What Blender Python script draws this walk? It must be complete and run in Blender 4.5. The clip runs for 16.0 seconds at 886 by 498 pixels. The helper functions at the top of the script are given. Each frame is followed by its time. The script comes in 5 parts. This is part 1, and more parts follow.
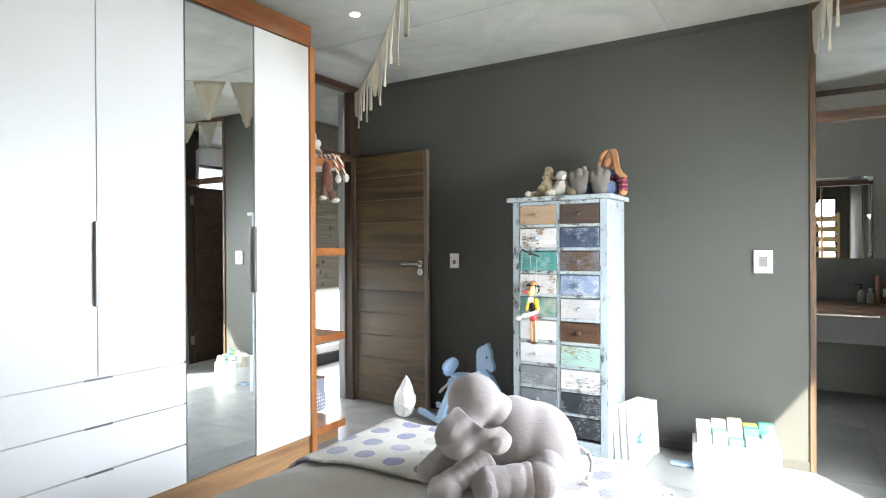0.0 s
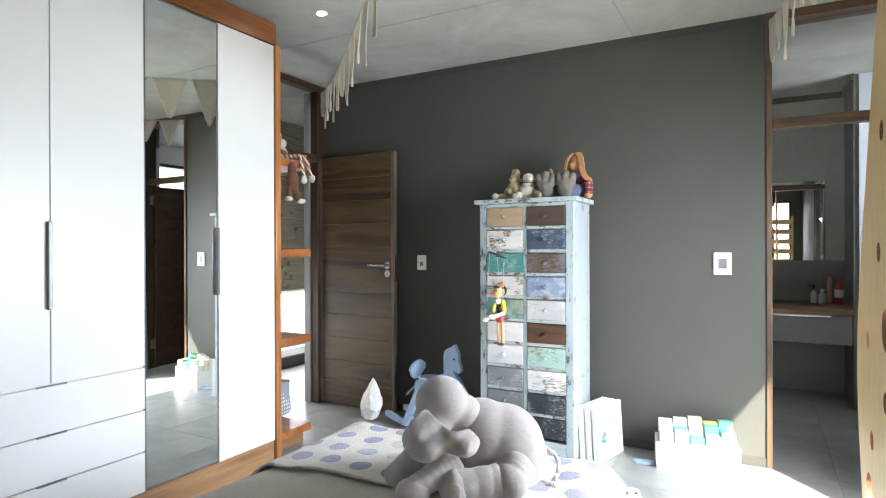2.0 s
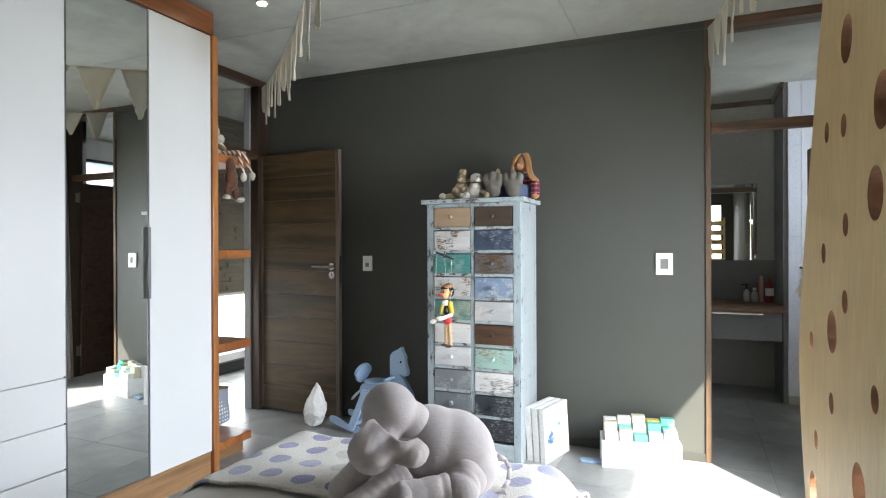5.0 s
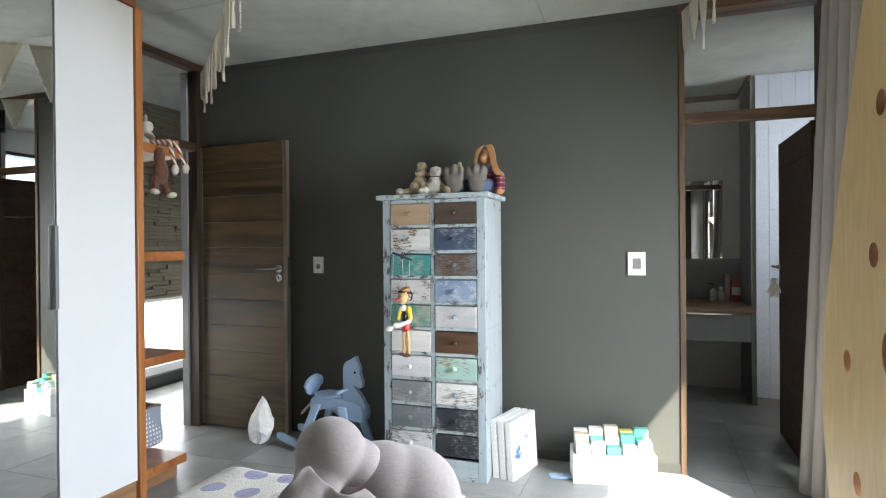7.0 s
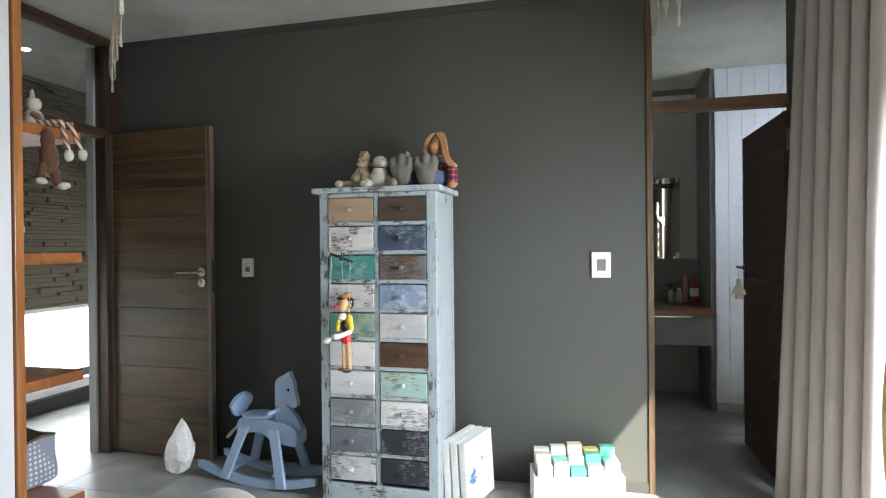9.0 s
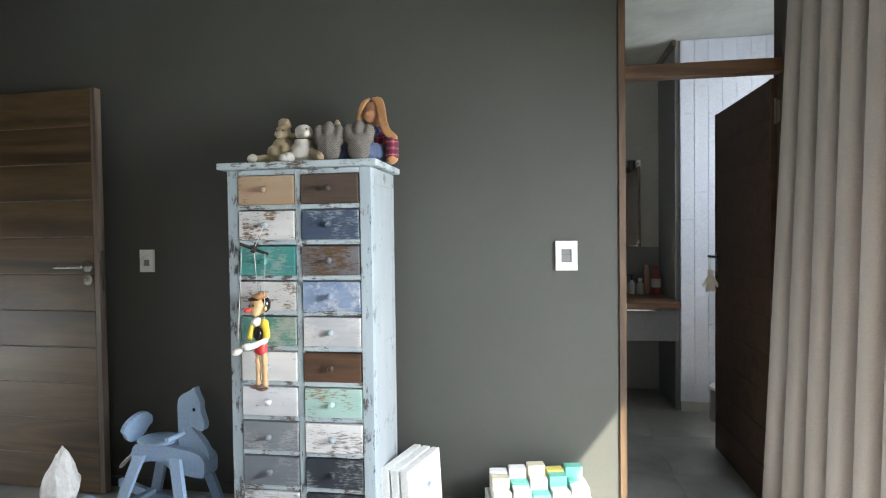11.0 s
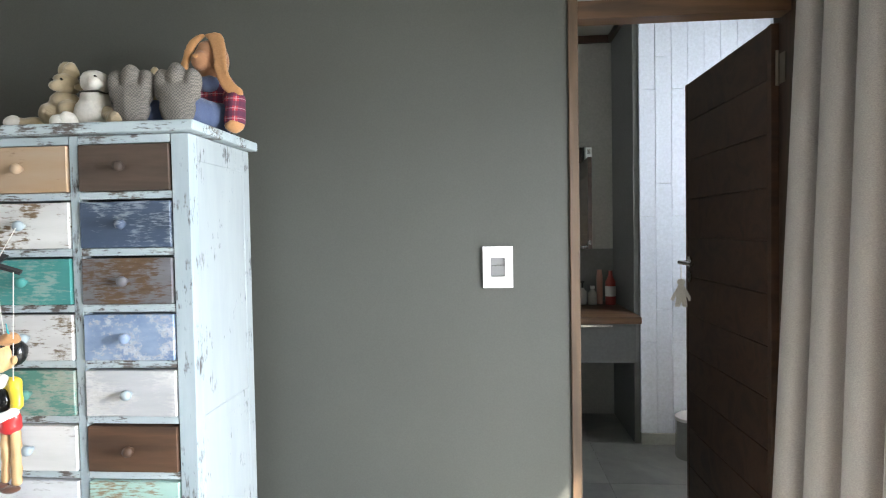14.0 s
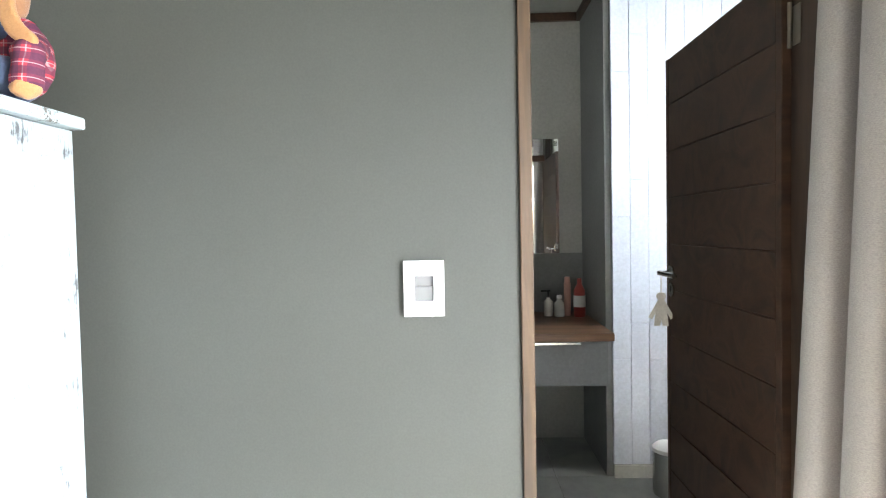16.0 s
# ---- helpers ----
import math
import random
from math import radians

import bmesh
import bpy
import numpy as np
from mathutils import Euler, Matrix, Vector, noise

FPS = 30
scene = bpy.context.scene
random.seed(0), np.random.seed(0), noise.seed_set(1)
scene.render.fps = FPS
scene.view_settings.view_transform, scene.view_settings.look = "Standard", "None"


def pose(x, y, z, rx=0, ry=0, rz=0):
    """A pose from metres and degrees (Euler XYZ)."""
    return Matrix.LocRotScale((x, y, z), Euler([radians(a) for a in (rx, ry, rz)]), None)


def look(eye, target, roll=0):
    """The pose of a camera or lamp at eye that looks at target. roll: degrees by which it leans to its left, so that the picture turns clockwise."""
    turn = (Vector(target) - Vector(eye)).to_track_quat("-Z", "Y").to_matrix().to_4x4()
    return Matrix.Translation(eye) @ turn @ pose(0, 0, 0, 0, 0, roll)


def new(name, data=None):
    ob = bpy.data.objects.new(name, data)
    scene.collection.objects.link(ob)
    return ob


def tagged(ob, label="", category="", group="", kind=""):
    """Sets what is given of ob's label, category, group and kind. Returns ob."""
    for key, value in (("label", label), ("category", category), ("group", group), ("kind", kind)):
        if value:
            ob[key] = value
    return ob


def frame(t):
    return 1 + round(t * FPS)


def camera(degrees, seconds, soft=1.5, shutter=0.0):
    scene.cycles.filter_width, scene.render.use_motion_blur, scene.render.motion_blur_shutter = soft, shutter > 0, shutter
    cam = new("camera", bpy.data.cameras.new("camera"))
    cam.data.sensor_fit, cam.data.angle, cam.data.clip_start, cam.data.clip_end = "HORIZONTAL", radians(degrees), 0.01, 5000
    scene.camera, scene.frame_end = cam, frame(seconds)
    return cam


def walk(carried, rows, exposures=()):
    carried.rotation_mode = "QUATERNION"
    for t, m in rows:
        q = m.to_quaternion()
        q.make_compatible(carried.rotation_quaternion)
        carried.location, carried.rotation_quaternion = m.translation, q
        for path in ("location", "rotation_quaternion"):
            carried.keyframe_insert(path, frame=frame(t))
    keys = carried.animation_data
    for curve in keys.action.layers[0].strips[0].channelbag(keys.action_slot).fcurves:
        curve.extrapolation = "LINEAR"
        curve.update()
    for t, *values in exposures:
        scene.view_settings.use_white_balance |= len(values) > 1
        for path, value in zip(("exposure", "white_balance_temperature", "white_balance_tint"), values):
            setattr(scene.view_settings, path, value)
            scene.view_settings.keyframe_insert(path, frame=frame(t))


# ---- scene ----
cam = camera(74.4, 16.0, soft=1.15)
PATH = [
    (0, (0.058, 2.003, 1.338), (-2.053, 5.405, 1.323), -0.30),
    (0.5, (0.056, 2.004, 1.339), (-2.000, 5.433, 1.329), -0.30),
    (1, (0.054, 2.006, 1.339), (-1.960, 5.459, 1.332), -0.30),
    (1.5, (0.053, 2.007, 1.340), (-1.920, 5.489, 1.331), -0.20),
    (2, (0.051, 2.008, 1.340), (-1.862, 5.521, 1.334), -0.20),
    (2.5, (0.049, 2.009, 1.341), (-1.817, 5.548, 1.336), -0.20),
    (3, (0.048, 2.010, 1.341), (-1.767, 5.576, 1.336), -0.20),
    (3.5, (0.046, 2.012, 1.342), (-1.717, 5.601, 1.337), -0.20),
    (4, (0.044, 2.013, 1.342), (-1.658, 5.628, 1.339), -0.20),
    (6.5, (-0.070, 2.274, 1.346), (-1.338, 5.697, 1.333), -0.40),
    (7, (-0.098, 2.363, 1.349), (-1.280, 5.738, 1.335), -0.50),
    (7.5, (-0.130, 2.458, 1.354), (-1.218, 5.793, 1.336), -0.50),
    (8, (-0.160, 2.554, 1.357), (-1.163, 5.851, 1.341), -0.60),
    (8.5, (-0.189, 2.646, 1.353), (-1.097, 5.892, 1.343), -0.60),
    (9, (-0.212, 2.733, 1.346), (-1.024, 5.932, 1.333), -0.60),
    (11.5, (-0.297, 3.381, 1.346), (-0.679, 6.045, 1.263), -0.80),
    (12, (-0.281, 3.520, 1.352), (-0.600, 6.065, 1.265), -0.80),
    (12.5, (-0.259, 3.665, 1.356), (-0.522, 6.100, 1.279), -0.70),
    (13, (-0.235, 3.812, 1.356), (-0.453, 6.133, 1.286), -0.80),
    (13.5, (-0.213, 3.951, 1.355), (-0.404, 6.153, 1.285), -0.90),
    (14, (-0.194, 4.086, 1.359), (-0.351, 6.161, 1.297), -1.00),
    (14.5, (-0.169, 4.216, 1.363), (-0.295, 6.179, 1.305), -0.90),
    (15, (-0.138, 4.352, 1.369), (-0.237, 6.186, 1.307), -1.00),
    (15.5, (-0.103, 4.480, 1.374), (-0.173, 6.208, 1.317), -1.00),
    (16, (-0.065, 4.604, 1.383), (-0.115, 6.202, 1.329), -1.10),
]
walk(cam, [(t, look(eye, target, roll)) for t, eye, target, roll in PATH],
     [(0.0, 3.1), (2.0, 2.82), (4.0, 2.4), (7.0, 2.38), (9.0, 2.24), (11.5, 2.52), (12.5, 2.64), (13.5, 2.7), (14.5, 2.88), (16.0, 3.52)])

# ---- light ----
SUN = Vector((-0.64, 0.77, -0.86))
world = bpy.data.worlds.new("sky")
scene.world = world
world.use_nodes = True
wn = world.node_tree
sky = wn.nodes.new("ShaderNodeTexSky")
sky.sky_type = "NISHITA"
sky.sun_disc = False
sky.sun_elevation = math.atan2(0.86, 1.0)
sky.sun_rotation = math.atan2(0.64, -0.77)
wn.links.new(sky.outputs[0], wn.nodes["Background"].inputs[0])
wn.nodes["Background"].inputs[1].default_value = 0.055
sun = new("sun", bpy.data.lights.new("sun", "SUN"))
sun.data.energy, sun.data.angle, sun.data.color = 5.0, radians(0.5), (1.0, 0.93, 0.82)
sun.matrix_world = look((6, -4, 8), Vector((6, -4, 8)) + SUN)


def area(name, eye, target, sx, sy, watts, colour=(1, 1, 1), spread=180):
    lamp = new(name, bpy.data.lights.new(name, "AREA"))
    lamp.data.spread = radians(spread)
    lamp.data.shape, lamp.data.size, lamp.data.size_y = "RECTANGLE", sx, sy
    lamp.data.energy, lamp.data.color = watts, colour
    lamp.matrix_world = look(eye, target)
    return lamp


# sky light in the glazed openings
area("garden_daylight", (1.27, 4.7, 1.4), (0.57, 4.85, 0.87), 1.5, 0.95, 30, (0.86, 0.92, 1.0), 152)
area("back_window_daylight", (0.46, -0.8, 1.5), (-0.6, 3.0, 0.2), 0.3, 1.6, 2.2, (0.97, 0.98, 1.0))
area("bathroom_daylight", (2.02, 7.25, 1.85), (0, 7.7, 2.1), 0.7, 1.2, 2.8, (0.86, 0.92, 1.0), 105)
area("courtyard_daylight", (-4.78, 6.2, 0.55), (-3.4, 6.2, 0.3), 2.6, 0.6, 9, (0.95, 0.98, 1.0))

# ---- materials ----
def nodes_of(name):
    m = bpy.data.materials.new(name)
    m.use_nodes = True
    t = m.node_tree
    return m, t, t.nodes["Principled BSDF"]


def coords(t, stretch=(1, 1, 1), spread=0.0):
    n = t.nodes.new("ShaderNodeTexCoord")
    mp = t.nodes.new("ShaderNodeMapping")
    mp.inputs["Scale"].default_value = stretch
    t.links.new(n.outputs["Object"], mp.inputs[0])
    if spread:
        info = t.nodes.new("ShaderNodeObjectInfo")
        mul = t.nodes.new("ShaderNodeMath")
        mul.operation = "MULTIPLY"
        mul.inputs[1].default_value = spread
        t.links.new(info.outputs["Random"], mul.inputs[0])
        cb = t.nodes.new("ShaderNodeCombineXYZ")
        for i in range(3):
            t.links.new(mul.outputs[0], cb.inputs[i])
        t.links.new(cb.outputs[0], mp.inputs["Location"])
    return mp.outputs[0]


def noise_of(t, vec, scale, detail=4.0, rough=0.55, distortion=0.0):
    n = t.nodes.new("ShaderNodeTexNoise")
    n.inputs["Scale"].default_value = scale
    n.inputs["Detail"].default_value = detail
    n.inputs["Roughness"].default_value = rough
    n.inputs["Distortion"].default_value = distortion
    t.links.new(vec, n.inputs["Vector"])
    return n.outputs["Fac"]


def ramp_of(t, fac, stops):
    r = t.nodes.new("ShaderNodeValToRGB")
    while len(r.color_ramp.elements) < len(stops):
        r.color_ramp.elements.new(0.5)
    for e, (p, c) in zip(r.color_ramp.elements, stops):
        e.position = p
        e.color = (*c, 1) if len(c) == 3 else c
    t.links.new(fac, r.inputs[0])
    return r.outputs[0]


def blend(t, fac, a, b, kind="MIX"):
    m = t.nodes.new("ShaderNodeMix")
    m.data_type, m.blend_type = "RGBA", kind
    for sock, v in ((m.inputs[0], fac), (m.inputs[6], a), (m.inputs[7], b)):
        if isinstance(v, (int, float)):
            sock.default_value = v
        elif isinstance(v, tuple):
            sock.default_value = (*v, 1)
        else:
            t.links.new(v, sock)
    return m.outputs[2]


def bump_of(t, bsdf, height, strength, dist=0.002):
    b = t.nodes.new("ShaderNodeBump")
    b.inputs["Strength"].default_value = strength
    b.inputs["Distance"].default_value = dist
    t.links.new(height, b.inputs["Height"])
    t.links.new(b.outputs[0], bsdf.inputs["Normal"])


def surf(name, a, b, scale=6.0, rough=0.6, metal=0.0, stretch=(1, 1, 1), bump=0.2, fine=60.0, dist=0.002, spread=0.0, rough_var=0.1, lo=0.35, hi=0.65, distortion=0.0, sheen=0.0):
    m, t, p = nodes_of(name)
    vec = coords(t, stretch, spread)
    big = noise_of(t, vec, scale, 5.0, 0.6, distortion)
    small = noise_of(t, vec, fine, 3.0)
    col = ramp_of(t, big, [(lo, a), (hi, b)])
    g = ramp_of(t, small, [(0.3, (0.88, 0.88, 0.88)), (0.7, (1.08, 1.08, 1.08))])
    col = blend(t, 0.8, col, g, "MULTIPLY")
    t.links.new(col, p.inputs["Base Color"])
    mr = t.nodes.new("ShaderNodeMapRange")
    mr.inputs["To Min"].default_value = rough - rough_var
    mr.inputs["To Max"].default_value = rough + rough_var
    t.links.new(big, mr.inputs["Value"])
    t.links.new(mr.outputs[0], p.inputs["Roughness"])
    p.inputs["Metallic"].default_value = metal
    if sheen:
        p.inputs["Sheen Weight"].default_value = sheen
        p.inputs["Sheen Roughness"].default_value = 0.5
    if bump:
        bump_of(t, p, small, bump, dist)
    return m


def wood(name, dark, light, axis="x", rough=0.4, ring=7.0, bump=0.12, spread=9.0, coat=0.0):
    m, t, p = nodes_of(name)
    s = {"x": (0.09, 1, 1), "y": (1, 0.09, 1), "z": (1, 1, 0.09)}[axis]
    vec = coords(t, s, spread)
    warp = noise_of(t, vec, ring, 3.0, 0.5, 1.4)
    grain = noise_of(t, vec, 90.0, 4.0, 0.7)
    col = ramp_of(t, warp, [(0.3, dark), (0.47, light), (0.53, tuple(0.8 * c for c in light)), (0.7, dark)])
    g = ramp_of(t, grain, [(0.3, (0.72, 0.72, 0.72)), (0.7, (1.1, 1.1, 1.1))])
    col = blend(t, 0.75, col, g, "MULTIPLY")
    t.links.new(col, p.inputs["Base Color"])
    p.inputs["Roughness"].default_value = rough
    p.inputs["Coat Weight"].default_value = coat
    bump_of(t, p, grain, bump, 0.001)
    return m


def worn_paint(name, paint, under, wear=0.5, axis="x", paint2=None, spread=7.0, scale=5.0):
    """Old paint rubbed through to wood along the grain."""
    m, t, p = nodes_of(name)
    s = {"x": (0.17, 1, 1), "z": (1, 1, 0.2), "n": (0.6, 1, 1)}[axis]
    vec = coords(t, s, spread)
    plain = coords(t, (1, 1, 1), spread)
    patch = noise_of(t, plain, scale, 4.0, 0.65)
    streak = noise_of(t, vec, 170.0 if axis == "x" else 95.0, 4.0, 0.7)
    add = t.nodes.new("ShaderNodeMath")
    add.operation = "MULTIPLY_ADD"
    add.inputs[1].default_value = 0.42
    t.links.new(streak, add.inputs[0])
    half = t.nodes.new("ShaderNodeMath")
    half.operation = "MULTIPLY"
    half.inputs[1].default_value = 0.58
    t.links.new(patch, half.inputs[0])
    t.links.new(half.outputs[0], add.inputs[2])
    cut = 0.36 + 0.22 * wear
    mask = ramp_of(t, add.outputs[0], [(cut - 0.03, (1, 1, 1)), (cut + 0.03, (0, 0, 0))])
    tone = noise_of(t, vec, 16.0, 4.0, 0.6)
    top = ramp_of(t, tone, [(0.3, paint), (0.7, paint2 or tuple(0.78 * c for c in paint))])
    low = ramp_of(t, streak, [(0.3, tuple(0.55 * c for c in under)), (0.7, under)])
    t.links.new(blend(t, mask, top, low), p.inputs["Base Color"])
    p.inputs["Roughness"].default_value = 0.62
    bump_of(t, p, add.outputs[0], 0.35, 0.0015)
    return m


def plain(name, c, rough=0.5, metal=0.0, emit=0.0):
    m, t, p = nodes_of(name)
    p.inputs["Base Color"].default_value = (*c, 1)
    p.inputs["Roughness"].default_value = rough
    p.inputs["Metallic"].default_value = metal
    if emit:
        p.inputs["Emission Color"].default_value = (*c, 1)
        p.inputs["Emission Strength"].default_value = emit
    return m


def weave(name, a, b, scale=450.0, rough=0.9, sheen=0.3):
    m, t, p = nodes_of(name)
    vec = coords(t)
    w1 = t.nodes.new("ShaderNodeTexWave")
    w1.wave_type, w1.bands_direction = "BANDS", "Z"
    w1.inputs["Scale"].default_value = scale / 6
    w1.inputs["Distortion"].default_value = 2.5
    t.links.new(vec, w1.inputs["Vector"])
    slub = noise_of(t, coords(t, (1, 1, 2.2)), 210.0, 5.0, 0.75)
    big = noise_of(t, vec, 3.0, 3.0)
    col = ramp_of(t, slub, [(0.3, a), (0.7, b)])
    col = blend(t, 0.12, col, ramp_of(t, w1.outputs["Fac"], [(0.2, (0.75, 0.75, 0.75)), (0.8, (1.1, 1.1, 1.1))]), "MULTIPLY")
    col = blend(t, 0.3, col, ramp_of(t, big, [(0.3, (0.9, 0.9, 0.9)), (0.7, (1.05, 1.05, 1.05))]), "MULTIPLY")
    t.links.new(col, p.inputs["Base Color"])
    p.inputs["Roughness"].default_value = rough
    p.inputs["Sheen Weight"].default_value = sheen
    bump_of(t, p, slub, 0.3, 0.001)
    return m


def concrete(name, a, b, rough=0.75):
    m, t, p = nodes_of(name)
    vec = coords(t)
    cloud = noise_of(t, vec, 1.3, 6.0, 0.62, 0.6)
    mid = noise_of(t, vec, 7.0, 5.0, 0.65)
    fine = noise_of(t, vec, 120.0, 3.0)
    col = ramp_of(t, cloud, [(0.32, a), (0.68, b)])
    col = blend(t, 0.6, col, ramp_of(t, mid, [(0.3, (0.86, 0.87, 0.86)), (0.6, (1.05, 1.05, 1.04))]), "MULTIPLY")
    vor = t.nodes.new("ShaderNodeTexVoronoi")
    vor.inputs["Scale"].default_value = 9.0
    t.links.new(vec, vor.inputs["Vector"])
    pits = ramp_of(t, vor.outputs["Distance"], [(0.02, (0.55, 0.55, 0.54)), (0.05, (1, 1, 1))])
    col = blend(t, 0.5, col, pits, "MULTIPLY")
    t.links.new(col, p.inputs["Base Color"])
    p.inputs["Roughness"].default_value = rough
    bump_of(t, p, fine, 0.15, 0.002)
    return m


def floor_tile(name):
    m, t, p = nodes_of(name)
    vec = coords(t, (1, 1, 1), 13.0)
    cloud = noise_of(t, vec, 2.2, 6.0, 0.62, 0.9)
    mid = noise_of(t, vec, 11.0, 5.0, 0.6, 0.5)
    fine = noise_of(t, vec, 140.0, 3.0)
    col = ramp_of(t, cloud, [(0.3, (0.205, 0.212, 0.206)), (0.5, (0.275, 0.28, 0.27)), (0.72, (0.36, 0.355, 0.335))])
    col = blend(t, 0.5, col, ramp_of(t, mid, [(0.3, (0.8, 0.8, 0.8)), (0.7, (1.12, 1.12, 1.1))]), "MULTIPLY")
    t.links.new(col, p.inputs["Base Color"])
    rr = t.nodes.new("ShaderNodeMapRange")
    rr.inputs["To Min"].default_value, rr.inputs["To Max"].default_value = 0.24, 0.42
    t.links.new(mid, rr.inputs["Value"])
    t.links.new(rr.outputs[0], p.inputs["Roughness"])
    bump_of(t, p, fine, 0.05, 0.001)
    return m


def glass(name, tint=(1, 1, 1)):
    m, t, p = nodes_of(name)
    p.inputs["Base Color"].default_value = (*tint, 1)
    p.inputs["Roughness"].default_value = 0.0
    p.inputs["Transmission Weight"].default_value = 1.0
    p.inputs["IOR"].default_value = 1.45
    return m


M_WALL = surf("feature_wall_paint", (0.0595, 0.0615, 0.0535), (0.066, 0.0685, 0.06), 2.0, 0.62, bump=0.06, fine=180, rough_var=0.05)
M_WALL_BAND = surf("wall_top_band_paint", (0.045, 0.046, 0.041), (0.055, 0.056, 0.05), 3.0, 0.6, bump=0.05)
M_WHITE_WALL = surf("white_plaster", (0.68, 0.68, 0.66), (0.74, 0.74, 0.72), 2.0, 0.7, bump=0.1)
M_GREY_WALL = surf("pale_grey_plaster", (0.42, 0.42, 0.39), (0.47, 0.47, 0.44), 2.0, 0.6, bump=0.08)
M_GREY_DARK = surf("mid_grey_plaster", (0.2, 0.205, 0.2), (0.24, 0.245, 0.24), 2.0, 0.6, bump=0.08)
M_CEIL = concrete("raw_concrete", (0.3, 0.308, 0.285), (0.43, 0.44, 0.41))
M_TILE = floor_tile("grey_porcelain")
M_GROUT = plain("dark_grout", (0.07, 0.07, 0.067), 0.85)
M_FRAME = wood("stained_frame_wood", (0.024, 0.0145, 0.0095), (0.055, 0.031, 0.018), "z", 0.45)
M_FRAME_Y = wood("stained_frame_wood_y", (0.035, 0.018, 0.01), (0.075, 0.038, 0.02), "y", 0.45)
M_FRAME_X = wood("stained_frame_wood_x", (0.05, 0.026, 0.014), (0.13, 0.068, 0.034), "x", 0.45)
M_POST = wood("raw_post_wood", (0.05, 0.03, 0.016), (0.115, 0.07, 0.038), "z", 0.5)
M_DOOR = wood("brown_door_wood", (0.03, 0.017, 0.008), (0.098, 0.062, 0.026), "x", 0.42, 4.0)
M_DOOR_D = wood("dark_door_wood", (0.024, 0.0115, 0.0065), (0.066, 0.031, 0.016), "y", 0.5, 6.0)
M_DOOR_E = wood("door_edge_wood", (0.07, 0.05, 0.037), (0.15, 0.115, 0.088), "z", 0.5)
# one hardwood, three tones: shade coloured into the fascia, light into the end panel
M_JOIN_DIM = wood("orange_hardwood_dim", (0.17, 0.05, 0.016), (0.3, 0.1, 0.032), "y", 0.3, 5.0, coat=0.2)
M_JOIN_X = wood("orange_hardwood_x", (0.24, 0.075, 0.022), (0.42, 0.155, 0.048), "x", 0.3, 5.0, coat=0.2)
M_JOIN_LIT = wood("orange_hardwood_lit", (0.3, 0.1, 0.026), (0.5, 0.2, 0.06), "z", 0.3, 5.0, coat=0.2)
M_PLINTH = wood("brown_plinth_wood", (0.2, 0.1, 0.045), (0.34, 0.19, 0.09), "y", 0.4, 5.0)
M_LAMINATE = surf("white_laminate", (0.68, 0.685, 0.69), (0.7, 0.705, 0.71), 1.5, 0.36, bump=0.0, fine=300, rough_var=0.005)
M_ALU = plain("brushed_grey_metal", (0.2, 0.2, 0.205), 0.42, 0.8)
M_DARKGAP = plain("shadow_gap", (0.02, 0.02, 0.02), 0.9)
M_MIRROR = plain("silvered_mirror", (0.86, 0.88, 0.87), 0.005, 1.0)
M_HINGE = plain("dull_hinge_metal", (0.3, 0.27, 0.22), 0.45, 0.9)
M_CHROME = plain("satin_chrome", (0.6, 0.6, 0.58), 0.22, 1.0)
M_GLASS = glass("clear_glass")
M_PLYWOOD = surf("birch_plywood", (0.62, 0.43, 0.19), (0.72, 0.53, 0.26), 2.2, 0.45, stretch=(1, 1, 0.16), bump=0.06, fine=70, distortion=1.2)
M_PLYEDGE = wood("plywood_edge", (0.1, 0.042, 0.018), (0.24, 0.11, 0.05), "z", 0.6)
M_CURTAIN = weave("taupe_linen", (0.29, 0.26, 0.24), (0.57, 0.525, 0.49))


def let_through(m, colour, amount):
    """Thin cloth: part of the light passes through."""
    t = m.node_tree
    out = t.nodes["Material Output"]
    tr = t.nodes.new("ShaderNodeBsdfTranslucent")
    tr.inputs[0].default_value = (*colour, 1)
    mx = t.nodes.new("ShaderNodeMixShader")
    mx.inputs[0].default_value = amount
    t.links.new(t.nodes["Principled BSDF"].outputs[0], mx.inputs[1])
    t.links.new(tr.outputs[0], mx.inputs[2])
    t.links.new(mx.outputs[0], out.inputs[0])
    return m


let_through(M_CURTAIN, (0.5, 0.455, 0.42), 0.16)
M_SHEET = weave("stone_cotton", (0.5, 0.47, 0.43), (0.58, 0.55, 0.51), 300, 0.9, 0.2)
M_WHITE = plain("white_plastic", (0.8, 0.8, 0.79), 0.35)
M_STEEL = plain("grey_switch_rocker", (0.2, 0.2, 0.2), 0.4)
M_STONE = surf("dark_slate", (0.1, 0.088, 0.066), (0.27, 0.235, 0.175), 14.0, 0.75, stretch=(1, 1, 2), bump=0.6, fine=70, dist=0.006, spread=20)
M_STONE_BACK = plain("stone_wall_core", (0.03, 0.028, 0.025), 0.95)
M_BLACK = plain("black_powder_coat", (0.015, 0.015, 0.016), 0.45)
# outside ground coloured dark so little sunlight bounces up to the ceiling
M_LAWN = surf("dark_garden_ground", (0.09, 0.105, 0.06), (0.15, 0.155, 0.1), 3.0, 0.85)
M_LAMP = plain("warm_lamp", (1.0, 0.86, 0.62), 0.4, 0.0, 14.0)

